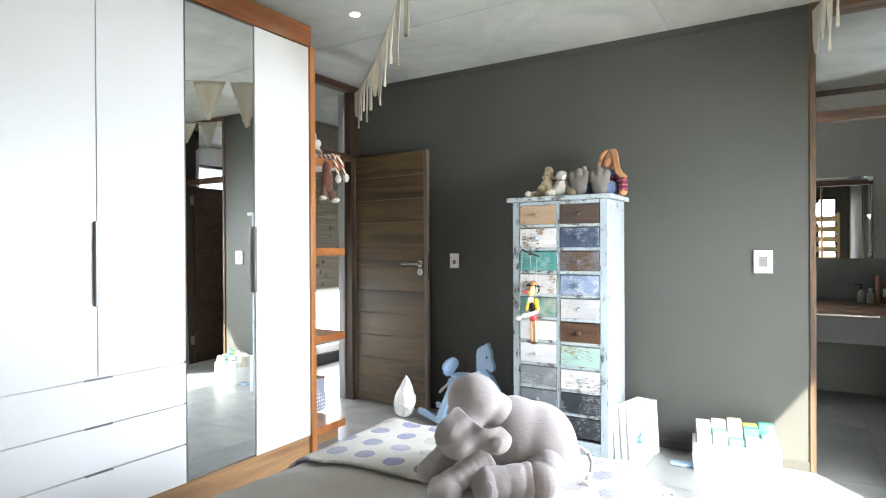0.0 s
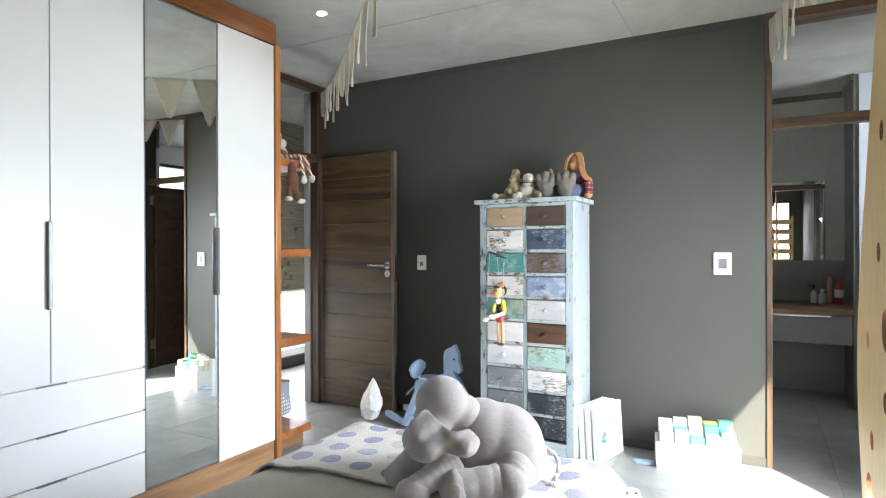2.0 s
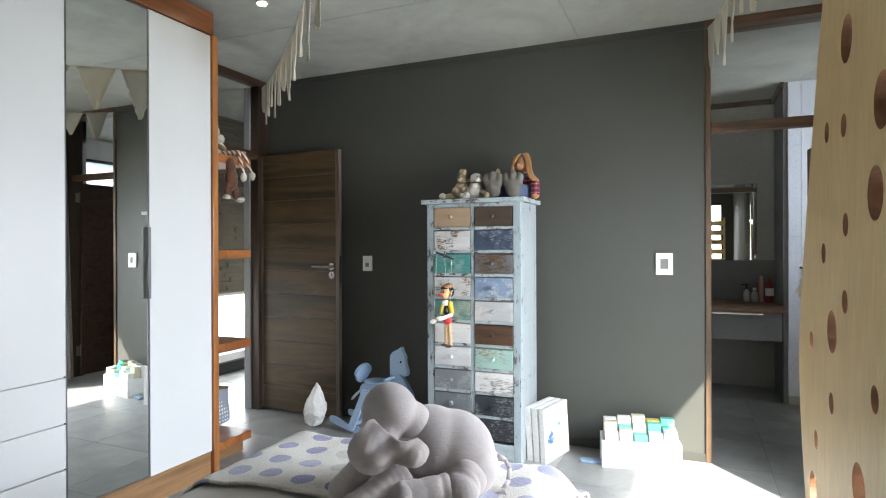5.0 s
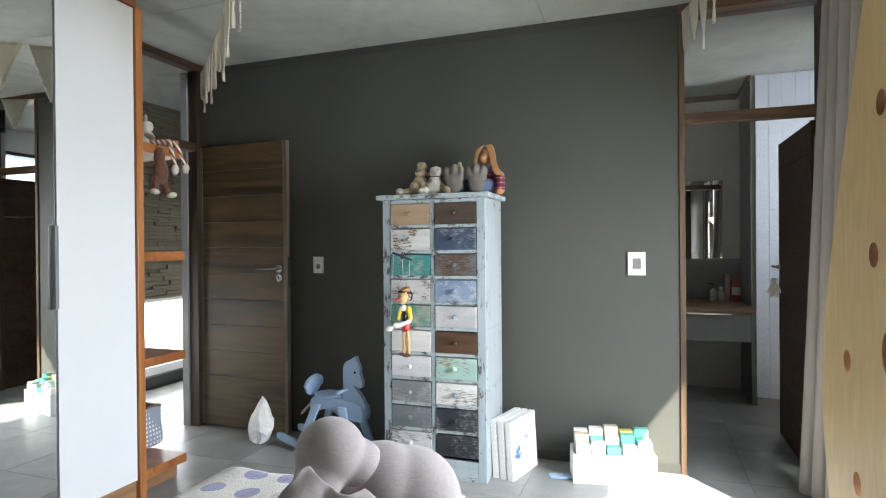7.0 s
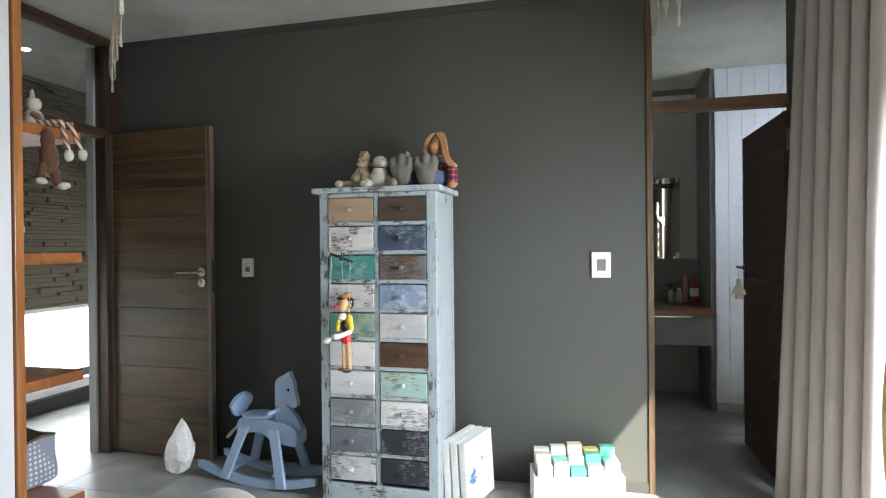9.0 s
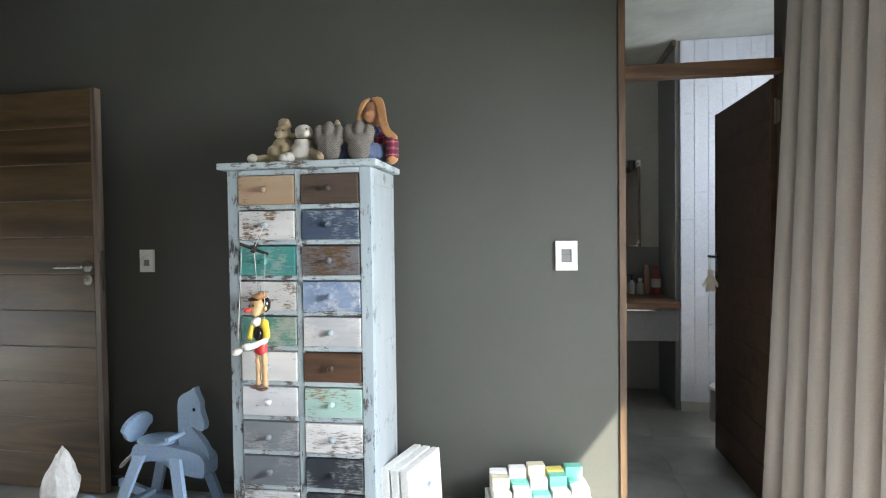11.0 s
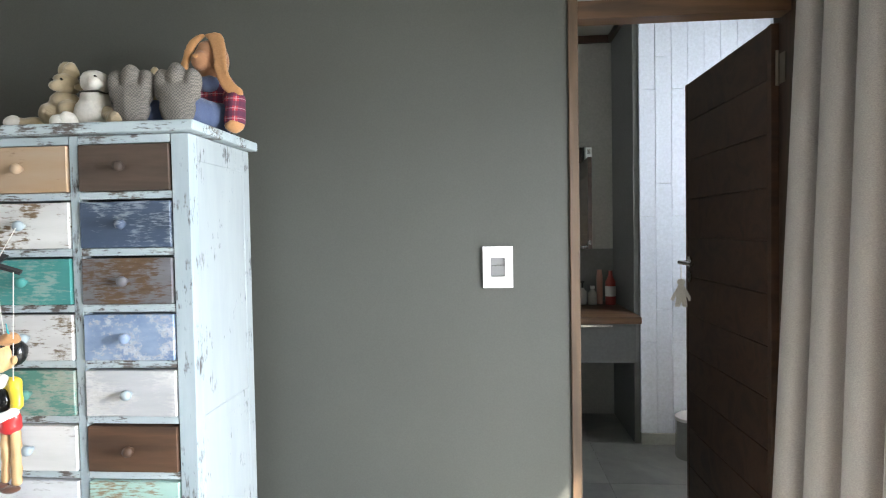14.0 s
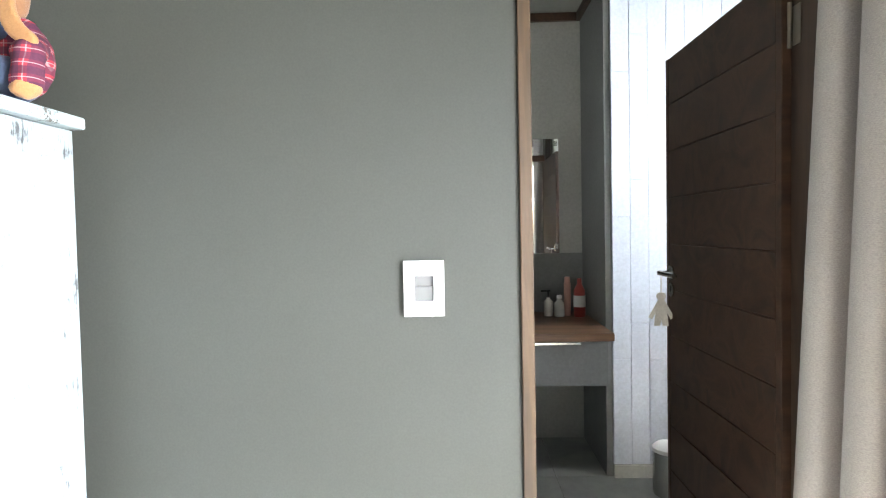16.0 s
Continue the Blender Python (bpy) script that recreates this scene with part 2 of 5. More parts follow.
# ---- building blocks ----
def box(bm, x0, x1, y0, y1, z0, z1, bevel=0.0):
    r = bmesh.ops.create_cube(bm, size=1.0)
    vs = r["verts"]
    for v in vs:
        v.co = Vector(((x0 + x1) / 2 + v.co.x * (x1 - x0), (y0 + y1) / 2 + v.co.y * (y1 - y0), (z0 + z1) / 2 + v.co.z * (z1 - z0)))
    if bevel:
        es = {e for v in vs for e in v.link_edges}
        bmesh.ops.bevel(bm, geom=list(es), offset=bevel, segments=2, profile=0.5, affect="EDGES")
    return bm


def boxes(*dims, bevel=0.0):
    bm = bmesh.new()
    for d in dims:
        box(bm, *d, bevel)
    return bm


def tube(bm, a, b, r0, r1=None, seg=14):
    a, b = Vector(a), Vector(b)
    d = b - a
    m = Matrix.Translation((a + b) / 2) @ d.to_track_quat("Z", "Y").to_matrix().to_4x4()
    bmesh.ops.create_cone(bm, cap_ends=True, segments=seg, radius1=r0, radius2=r0 if r1 is None else r1, depth=d.length, matrix=m)
    return bm


def ball(bm, c, r, seg=18, turn=(0, 0, 0)):
    r = (r, r, r) if isinstance(r, (int, float)) else r
    m = Matrix.Translation(c) @ Euler([radians(a) for a in turn]).to_matrix().to_4x4() @ Matrix.Diagonal((*r, 1))
    bmesh.ops.create_uvsphere(bm, u_segments=seg, v_segments=max(8, seg // 2), radius=1.0, matrix=m)
    return bm


def lathe(bm, profile, c=(0, 0, 0), seg=24):
    """Turned shape from (radius, height) steps about a vertical axis."""
    rings = []
    for r, z in profile:
        rings.append([bm.verts.new((c[0] + r * math.cos(2 * math.pi * i / seg), c[1] + r * math.sin(2 * math.pi * i / seg), c[2] + z)) for i in range(seg)])
    for a, b in zip(rings, rings[1:]):
        for i in range(seg):
            bm.faces.new((a[i], a[(i + 1) % seg], b[(i + 1) % seg], b[i]))
    bm.faces.new(list(reversed(rings[0])))
    bm.faces.new(rings[-1])
    return bm


def slab(bm, outline, thick, m=None):
    """A flat outline of (u, v) pulled to a thickness; m sets it in place."""
    lo = [bm.verts.new((u, -thick / 2, v)) for u, v in outline]
    hi = [bm.verts.new((u, thick / 2, v)) for u, v in outline]
    n = len(outline)
    bm.faces.new(lo)
    bm.faces.new(list(reversed(hi)))
    for i in range(n):
        bm.faces.new((lo[(i + 1) % n], lo[i], hi[i], hi[(i + 1) % n]))
    if m is not None:
        for v in lo + hi:
            v.co = m @ v.co
    bmesh.ops.recalc_face_normals(bm, faces=bm.faces)
    return bm


def mesh_of(name, bm, material, smooth=None):
    me = bpy.data.meshes.new(name)
    bmesh.ops.recalc_face_normals(bm, faces=bm.faces)
    bm.to_mesh(me)
    bm.free()
    me.materials.append(material)
    if smooth is not None:
        me.polygons.foreach_set("use_smooth", [True] * len(me.polygons))
        if smooth < 180:
            me.set_sharp_from_angle(angle=radians(smooth))
    return me


def part(name, bm, material, parent, label="", smooth=None):
    ob = new(name, mesh_of(name, bm, material, smooth))
    ob.parent = parent
    if label:
        ob["label"] = label
    return ob


def thing(name, m, label, category, group=""):
    e = new(name)
    e.empty_display_size = 0.1
    e.matrix_world = m
    return tagged(e, label, category, group)


def solid(name, bm, material, label, category, m=None, group="", smooth=None):
    ob = new(name, mesh_of(name, bm, material, smooth))
    if m is not None:
        ob.matrix_world = m
    return tagged(ob, label, category, group)


def structure(name, bm, material, label, category, smooth=None):
    ob = new(name, mesh_of(name, bm, material, smooth))
    return tagged(ob, label, category, kind="structure")


def soften(ob, voxel, rounds=6):
    """Melts overlapping lumps into one stuffed body."""
    r = ob.modifiers.new("remesh", "REMESH")
    r.mode, r.voxel_size, r.use_smooth_shade = "VOXEL", voxel, True
    s = ob.modifiers.new("smooth", "SMOOTH")
    s.factor, s.iterations = 0.5, rounds
    return ob


def shared(name, me, parent, m=None):
    ob = new(name, me)
    ob.parent = parent
    if m is not None:
        ob.matrix_basis = m
    return ob

# ---- structure ----
structure("floor", boxes((-4.62, 2.1, -0.7, 8.5, -0.2, -0.004)), M_GROUT, "dark grout bed under grey porcelain floor tiles", "floor")
FLOOR = bpy.data.objects["floor"]
structure("ground", boxes((-60, 60, -60, 60, -0.4, -0.21)), M_LAWN, "dark green-grey ground around the house, darkened to cut bounced light", "ground")

bm = boxes((-4.8, 1.75, -0.85, 8.65, 2.758, 2.95))
for x0, x1 in ((-4.8, -0.693), (-0.688, 1.75)):
    for y0, y1 in ((-0.85, 1.6), (1.605, 5.088), (5.093, 8.65)):
        box(bm, x0, x1, y0, y1, 2.75, 2.762)
# unseen slab over the bathroom, carried past its window to keep the sun out
box(bm, 1.75, 3.2, 6.2, 8.65, 2.75, 2.95)
structure("ceiling", bm, M_CEIL, "raw off-shutter concrete ceiling slab with board joints and an added sun-blocking eave", "ceiling")

wall_n = structure("wall_north", boxes((-3.42, 0.08, 6.06, 6.2, 0, 2.705)), M_WALL, "dark olive grey painted plaster wall", "wall")
structure("trim", boxes((-3.33, 0.08, 6.045, 6.2, 2.705, 2.75)), M_WALL_BAND, "dark painted band along the top of the grey wall", "trim")
structure("baseboard", boxes((-3.3, 0.078, 6.048, 6.06, 0, 0.055), bevel=0.002), M_WALL_BAND, "low dark painted skirting along the grey wall", "baseboard")
structure("wall_west", boxes((-3.46, -3.34, -0.7, 5.1, 0, 2.75)), M_WHITE_WALL, "plain white plaster wall behind the wardrobe", "wall")
# out-of-view walls share the dark paint to hold down bounced fill light
structure("wall_south", boxes((-3.46, 0.28, -0.84, -0.7, 0, 2.75), (0.66, 1.02, -0.84, -0.7, 0, 2.75), (0.28, 0.66, -0.84, -0.7, 2.4, 2.75), (0.28, 0.66, -0.84, -0.7, 0, 0.5)), M_WALL, "dark olive grey plaster wall, colour assumed to cut bounced light", "wall")
structure("wall_east", boxes((0.88, 1.02, -0.7, 2.6, 0, 2.75), (0.88, 1.02, 2.6, 6.3, 2.5, 2.75), (0.88, 1.02, 5.9, 6.2, 0, 2.5)), M_WALL, "plaster wall with a wide glazed opening, assumed dark to cut bounced light", "wall")
# bathroom shell
structure("wall_bathroom_back", boxes((-1.3, 0.72, 8.42, 8.56, 0, 2.75)), M_GREY_WALL, "pale grey bathroom wall behind the vanity", "wall")
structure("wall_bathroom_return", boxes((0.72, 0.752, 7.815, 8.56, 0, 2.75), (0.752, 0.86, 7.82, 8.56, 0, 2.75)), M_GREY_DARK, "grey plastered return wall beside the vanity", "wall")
bath_n = structure("wall_bathroom_north", boxes((0.86, 1.9, 7.82, 7.95, 0, 2.75)), M_GREY_WALL, "white painted vertical block wall in the bathroom", "wall")
structure("wall_bathroom_west", boxes((-1.4, -1.3, 6.2, 8.56, 0, 2.75)), M_GREY_WALL, "pale grey bathroom side wall", "wall")
structure("wall_bathroom_east", boxes((1.9, 2.04, 6.2, 7.86, 0, 1.1), (1.9, 2.04, 6.2, 7.86, 2.5, 2.75), (1.9, 2.04, 6.2, 6.85, 1.1, 2.5), (1.9, 2.04, 7.62, 7.86, 1.1, 2.5)), M_WHITE_WALL, "white bathroom wall with a window opening", "wall")
structure("wall_bathroom_front", boxes((0.88, 2.04, 6.2, 6.3, 0, 2.75)), M_WHITE_WALL, "white bathroom wall beside the door", "wall")
structure("cornice", boxes((-1.3, 0.72, 8.395, 8.42, 2.7, 2.75), (0.695, 0.72, 7.78, 8.395, 2.7, 2.75)), M_FRAME_Y, "dark wooden cornice strip round the bathroom", "trim")
# corridor shell
structure("wall_corridor_north", boxes((-4.75, -3.42, 8.4, 8.55, 0, 2.75)), M_WHITE_WALL, "plain white corridor end wall", "wall")
structure("wall_corridor_south", boxes((-4.75, -3.46, 2.6, 2.75, 0, 2.75)), M_WHITE_WALL, "plain white corridor end wall", "wall")
structure("wall_corridor_east", boxes((-3.46, -3.36, 6.2, 8.4, 0, 2.75)), M_WHITE_WALL, "plain white corridor side wall", "wall")
stone_wall = structure("wall_corridor_west", boxes((-4.78, -4.62, 2.75, 8.4, 0.87, 2.75), (-4.78, -4.62, 2.75, 8.4, 0, 0.1)), M_STONE_BACK, "dry-stacked dark slate wall above a low window", "wall")

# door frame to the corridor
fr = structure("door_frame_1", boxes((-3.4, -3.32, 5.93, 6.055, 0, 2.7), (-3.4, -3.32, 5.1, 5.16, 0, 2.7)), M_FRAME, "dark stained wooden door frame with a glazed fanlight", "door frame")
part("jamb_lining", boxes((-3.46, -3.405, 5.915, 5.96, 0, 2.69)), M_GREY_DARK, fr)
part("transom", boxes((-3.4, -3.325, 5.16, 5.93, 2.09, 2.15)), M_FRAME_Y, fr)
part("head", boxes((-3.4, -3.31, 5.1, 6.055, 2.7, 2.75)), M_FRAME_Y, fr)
p = part("fanlight_pane", boxes((-3.37, -3.362, 5.16, 5.93, 2.15, 2.7)), M_GLASS, fr)
p.visible_shadow = False

# door frame to the bathroom
fr = structure("door_frame_2", boxes((0.081, 0.113, 6.046, 6.215, 0, 2.7), bevel=0.003), M_POST, "worn wooden bathroom door frame with a glazed fanlight", "door frame")
fr2 = fr
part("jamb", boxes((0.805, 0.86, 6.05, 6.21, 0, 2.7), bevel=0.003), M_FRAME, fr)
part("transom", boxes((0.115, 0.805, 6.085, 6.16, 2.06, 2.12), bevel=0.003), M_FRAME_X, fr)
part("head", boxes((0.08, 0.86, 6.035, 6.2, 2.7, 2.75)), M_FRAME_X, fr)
p = part("fanlight_pane", boxes((0.115, 0.805, 6.12, 6.128, 2.122, 2.7)), M_GLASS, fr)
p.visible_shadow = False

# glazed east side
fr = structure("window_1", boxes((0.9, 0.96, 2.6, 2.66, 0, 2.5), (0.9, 0.96, 5.84, 5.9, 0, 2.5), (0.9, 0.96, 2.66, 5.84, 2.44, 2.5), (0.9, 0.96, 2.66, 5.84, 0, 0.03)), M_BLACK, "black framed sliding glass doors along the garden side", "window")
part("mullion", boxes((0.905, 0.955, 3.55, 3.61, 0.03, 2.44)), M_BLACK, fr)
p = part("pane", boxes((0.926, 0.934, 2.66, 3.55, 0.03, 2.44)), M_GLASS, fr)
p.visible_shadow = False
fr = structure("window_4", boxes((0.28, 0.32, -0.8, -0.74, 0.5, 2.4), (0.62, 0.66, -0.8, -0.74, 0.5, 2.4), (0.32, 0.62, -0.8, -0.74, 2.35, 2.4), (0.32, 0.62, -0.8, -0.74, 0.5, 0.55)), M_BLACK, "black framed window in the wall behind the bed", "window")
p = part("pane", boxes((0.32, 0.62, -0.774, -0.766, 0.55, 2.35)), M_GLASS, fr)
p.visible_shadow = False
structure("curtain_rail", tube(bmesh.new(), (0.8, 0.5, 2.66), (0.8, 6.03, 2.66), 0.012), M_BLACK, "black curtain rail under the ceiling", "curtain rail", 30)
# bathroom window
fr = structure("window_2", boxes((1.93, 1.99, 6.85, 6.89, 1.1, 2.5), (1.93, 1.99, 7.58, 7.62, 1.1, 2.5), (1.93, 1.99, 6.89, 7.58, 2.46, 2.5), (1.93, 1.99, 6.89, 7.58, 1.1, 1.14)), M_BLACK, "black framed bathroom window with glass louvres", "window")
for i in range(11):
    z = 1.2 + i * 0.115
    p = part("louvre", boxes((1.935, 1.985, 6.89, 7.58, z, z + 0.008)), M_GLASS, fr)
    p.visible_shadow = False
# low corridor window
fr = structure("window_3", boxes((-4.74, -4.66, 2.75, 8.4, 0.1, 0.2), (-4.74, -4.66, 2.75, 8.4, 0.83, 0.87), (-4.74, -4.66, 4.4, 4.45, 0.2, 0.83)), M_WHITE, "low strip window under the stone wall", "window")
part("base_rail", boxes((-4.66, -4.6, 2.75, 8.4, 0.03, 0.12)), M_BLACK, fr)
p = part("pane", boxes((-4.704, -4.698, 2.75, 8.4, 0.2, 0.83)), M_GLASS, fr)
p.visible_shadow = False

# ---- bedroom ----
# wardrobe
ward = thing("wardrobe", pose(-2.6, 4.69, 0), "tall fitted wardrobe with white laminate doors, mirror and wooden trim", "wardrobe")
Y = lambda y: y - 4.69
part("body", boxes((-0.73, -0.022, Y(1.24), 0, 0.15, 2.6)), M_LAMINATE, ward)
part("plinth", boxes((-0.73, -0.012, Y(1.24), 0.0, 0, 0.147)), M_PLINTH, ward, "brown wooden plinth")
part("cornice", boxes((-0.73, 0.0, Y(1.24), 0.02, 2.607, 2.735)), M_JOIN_DIM, ward, "orange hardwood fascia above the doors")
part("end_panel", boxes((-0.73, 0.014, 0.002, 0.042, 0.0, 2.605), bevel=0.002), M_JOIN_LIT, ward, "orange hardwood end panel")
G = 0.0022
for y0, y1, z0, z1, kind in (
    (1.24, 1.67, 0.768, 2.6, "door"), (1.67, 2.1, 0.768, 2.6, "door"), (2.1, 2.53, 0.15, 2.6, "door"), (2.53, 2.96, 0.15, 2.6, "door"), (2.96, 3.388, 0.768, 2.6, "door"), (3.388, 3.82, 0.768, 2.6, "door"),
    (4.262, 4.69, 0.15, 2.6, "door"),
    (1.24, 2.1, 0.556, 0.762, "drawer"), (1.24, 2.1, 0.35, 0.552, "drawer"), (1.24, 2.1, 0.15, 0.346, "drawer"),
    (2.96, 3.82, 0.556, 0.762, "drawer"), (2.96, 3.82, 0.35, 0.552, "drawer"), (2.96, 3.82, 0.15, 0.346, "drawer"),
):
    d = part(kind, boxes((-0.02, 0.0, Y(y0) + G, Y(y1) - G, z0 + G, z1 - G), bevel=0.0012), M_LAMINATE, ward)
    if kind == "drawer":
        part("finger_pull", boxes((-0.004, 0.007, Y((y0 + y1) / 2) - 0.06, Y((y0 + y1) / 2) + 0.06, z1 - 0.004, z1 + 0.002)), M_ALU, d, "slim grey metal finger pull")
mir = part("mirror_door", boxes((-0.02, -0.004, Y(3.82) + G, Y(4.262) - G, 0.155, 2.6)), M_ALU, ward, "grey metal framed mirror door")
mir.matrix_basis = Matrix.Translation((0, Y(4.262), 0)) @ pose(0, 0, 0, 0, 0, -0.54) @ Matrix.Translation((0, -Y(4.262), 0))
part("mirror", boxes((-0.003, 0.0, Y(3.828), Y(4.252), 0.165, 2.59)), M_MIRROR, mir, "tall silvered mirror")
for y in (3.379, 4.248, 2.955):
    part("handle", boxes((0.0, 0.022, Y(y) - 0.008, Y(y) + 0.008, 1.085, 1.458), bevel=0.002), M_ALU, ward, "slim grey metal pull handle")

# floating shelves beside the wardrobe
for z in (1.94, 1.335, 0.745, 0.13):
    s = boxes((-3.335, -2.713, 4.736, 5.15, z - 0.052, z), bevel=0.003)
    for v in s.verts:
        v.co -= Vector((-3.02, 4.94, z - 0.052))
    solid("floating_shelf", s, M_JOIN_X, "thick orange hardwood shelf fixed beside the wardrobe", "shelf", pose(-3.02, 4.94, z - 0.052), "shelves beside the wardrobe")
structure("shelf_plinth", boxes((-3.335, -2.76, 4.736, 5.12, 0, 0.077)), M_PLINTH, "brown wooden plinth under the lowest shelf", "plinth")

# plank doors
def plank_door(name, label, m, width, height, boards, mat, edge_mat, group=""):
    """Leaf in local x from its hinge, faces along y, base at z 0."""
    d = thing(name, m, label, "door", group)
    st = 0.03
    part("core", boxes((0.004, width - 0.004, -0.014, 0.014, 0.002, height - 0.002)), edge_mat, d)
    part("hinge_stile", boxes((0, st, -0.02, 0.02, 0, height), bevel=0.002), edge_mat, d)
    part("lock_stile", boxes((width - st, width, -0.02, 0.02, 0, height), bevel=0.002), edge_mat, d)
    h = height / boards
    me = mesh_of("board", boxes((-(width - 2 * st) / 2 + 0.001, (width - 2 * st) / 2 - 0.001, -0.019, 0.019, 0.002, h - 0.002), bevel=0.0025), mat)
    for i in range(boards):
        shared("board", me, d, pose(width / 2, 0, i * h))
    return d


def lever(d, x, z, face, way, key=True):
    """Lever handle with rose and keyhole on the face at y=face."""
    s = 1 if face > 0 else -1
    bm = tube(bmesh.new(), (x, face, z), (x, face + s * 0.008, z), 0.029, seg=24)
    h = part("handle", bm, M_CHROME, d, "satin chrome lever handle", 40)
    bm = tube(bmesh.new(), (x, face, z), (x, face + s * 0.05, z), 0.009)
    ball(bm, (x, face + s * 0.05, z), 0.0095, 12)
    tube(bm, (x, face + s * 0.05, z), (x + way * 0.16, face + s * 0.05, z), 0.0105)
    part("lever", bm, M_CHROME, h, "", 60)
    bm = tube(bmesh.new(), (x, face, z - 0.068), (x, face + s * 0.007, z - 0.068), 0.028, seg=24)
    part("escutcheon", bm, M_CHROME, h, "", 40)
    part("keyhole", boxes((x - 0.003, x + 0.003, min(face + s * 0.006, face + s * 0.0085), max(face + s * 0.006, face + s * 0.0085), z - 0.075, z - 0.052)), M_BLACK, h)


ang1 = math.degrees(math.atan2(5.955 - 5.99, -2.53 + 3.33))
d1 = plank_door("door_1", "open brown wooden plank door standing against the grey wall", pose(-3.33, 5.985, 0.012, 0, 0, ang1), 0.8, 2.11, 11, M_DOOR, M_DOOR_E)
d1["kind"] = "structure"
lever(d1, 0.735, 1.19, -0.02, -1)
lever(d1, 0.735, 1.19, 0.02, -1)
part("lock_plate", boxes((0.7995, 0.802, -0.011, 0.011, 1.06, 1.27)), M_CHROME, d1)
ang2 = math.degrees(math.atan2(7.0 - 6.16, 0.79 - 0.795))
d2 = plank_door("door_2", "dark stained wooden plank door standing open into the bathroom", pose(0.80, 6.17, 0.012, 0, 0, ang2), 0.85, 2.035, 11, M_DOOR_D, M_DOOR_D)
d2["kind"] = "structure"
lever(d2, 0.79, 1.18, 0.02, -1)
for z in (0.22, 1.84):
    bm = boxes((0.802, 0.8045, 6.125, 6.16, z, z + 0.1))
    tube(bm, (0.799, 6.168, z - 0.004), (0.799, 6.168, z + 0.114), 0.006)
    part("hinge", bm, M_HINGE, fr2, "satin metal butt hinge", 40)

# chest of twenty drawers
chest = thing("chest_of_drawers", pose(-1.283, 5.753, 0), "tall shabby-chic chest with twenty mismatched painted drawers", "chest of drawers")
# worn blue-white paint; front greyed for its shade, sides darkened against window glare
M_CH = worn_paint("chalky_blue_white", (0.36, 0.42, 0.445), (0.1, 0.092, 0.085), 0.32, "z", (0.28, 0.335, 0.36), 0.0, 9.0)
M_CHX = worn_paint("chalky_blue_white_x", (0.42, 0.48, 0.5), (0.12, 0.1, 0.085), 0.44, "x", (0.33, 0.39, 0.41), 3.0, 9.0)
M_CH_SIDE_DIM = worn_paint("chalky_side_toned_down", (0.33, 0.365, 0.375), (0.11, 0.12, 0.125), 0.13, "z", (0.29, 0.325, 0.34), 0.0, 9.0)
W2, D2 = 0.317, 0.193
for sx in (-1, 1):
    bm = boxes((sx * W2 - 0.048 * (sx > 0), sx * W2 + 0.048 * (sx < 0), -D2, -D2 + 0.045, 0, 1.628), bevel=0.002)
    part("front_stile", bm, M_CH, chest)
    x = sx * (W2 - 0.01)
    part("side_panel", boxes((x - 0.008, x + 0.008, -D2 + 0.045, D2 - 0.045, 0.05, 1.628)), M_CH_SIDE_DIM, chest)
    part("back_stile", boxes((sx * W2 - 0.04 * (sx > 0), sx * W2 + 0.04 * (sx < 0), D2 - 0.045, D2, 0, 1.628), bevel=0.002), M_CH_SIDE_DIM, chest)
    part("side_rail", boxes((sx * W2 - 0.02 * (sx > 0), sx * W2 + 0.02 * (sx < 0), -D2 + 0.045, D2 - 0.045, 1.56, 1.628), bevel=0.002), M_CH_SIDE_DIM, chest)
    part("side_rail", boxes((sx * W2 - 0.02 * (sx > 0), sx * W2 + 0.02 * (sx < 0), -D2 + 0.045, D2 - 0.045, 0.0, 0.09), bevel=0.002), M_CH_SIDE_DIM, chest)
    part("side_rail", boxes((sx * W2 - 0.02 * (sx > 0), sx * W2 + 0.02 * (sx < 0), -D2 + 0.045, D2 - 0.045, 0.83, 0.87), bevel=0.002), M_CH_SIDE_DIM, chest)
part("back_panel", boxes((-0.29, 0.29, D2 - 0.02, D2 - 0.01, 0.05, 1.628)), M_CH_SIDE_DIM, chest)
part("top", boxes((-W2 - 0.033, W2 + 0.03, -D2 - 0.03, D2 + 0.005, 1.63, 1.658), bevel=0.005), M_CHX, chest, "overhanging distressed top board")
part("apron", boxes((-W2 + 0.049, W2 - 0.049, -D2 + 0.002, -D2 + 0.03, 0.0, 0.112), bevel=0.002), M_CHX, chest)
part("centre_stile", boxes((-0.012, 0.012, -D2 + 0.001, -D2 + 0.04, 0.113, 1.628), bevel=0.0015), M_CH, chest)
for x in (-0.14, 0.14):
    part("drawer_rail", boxes((x - 0.1265, x + 0.1265, -D2 + 0.002, -D2 + 0.03, 1.606, 1.628), bevel=0.0015), M_CHX, chest)
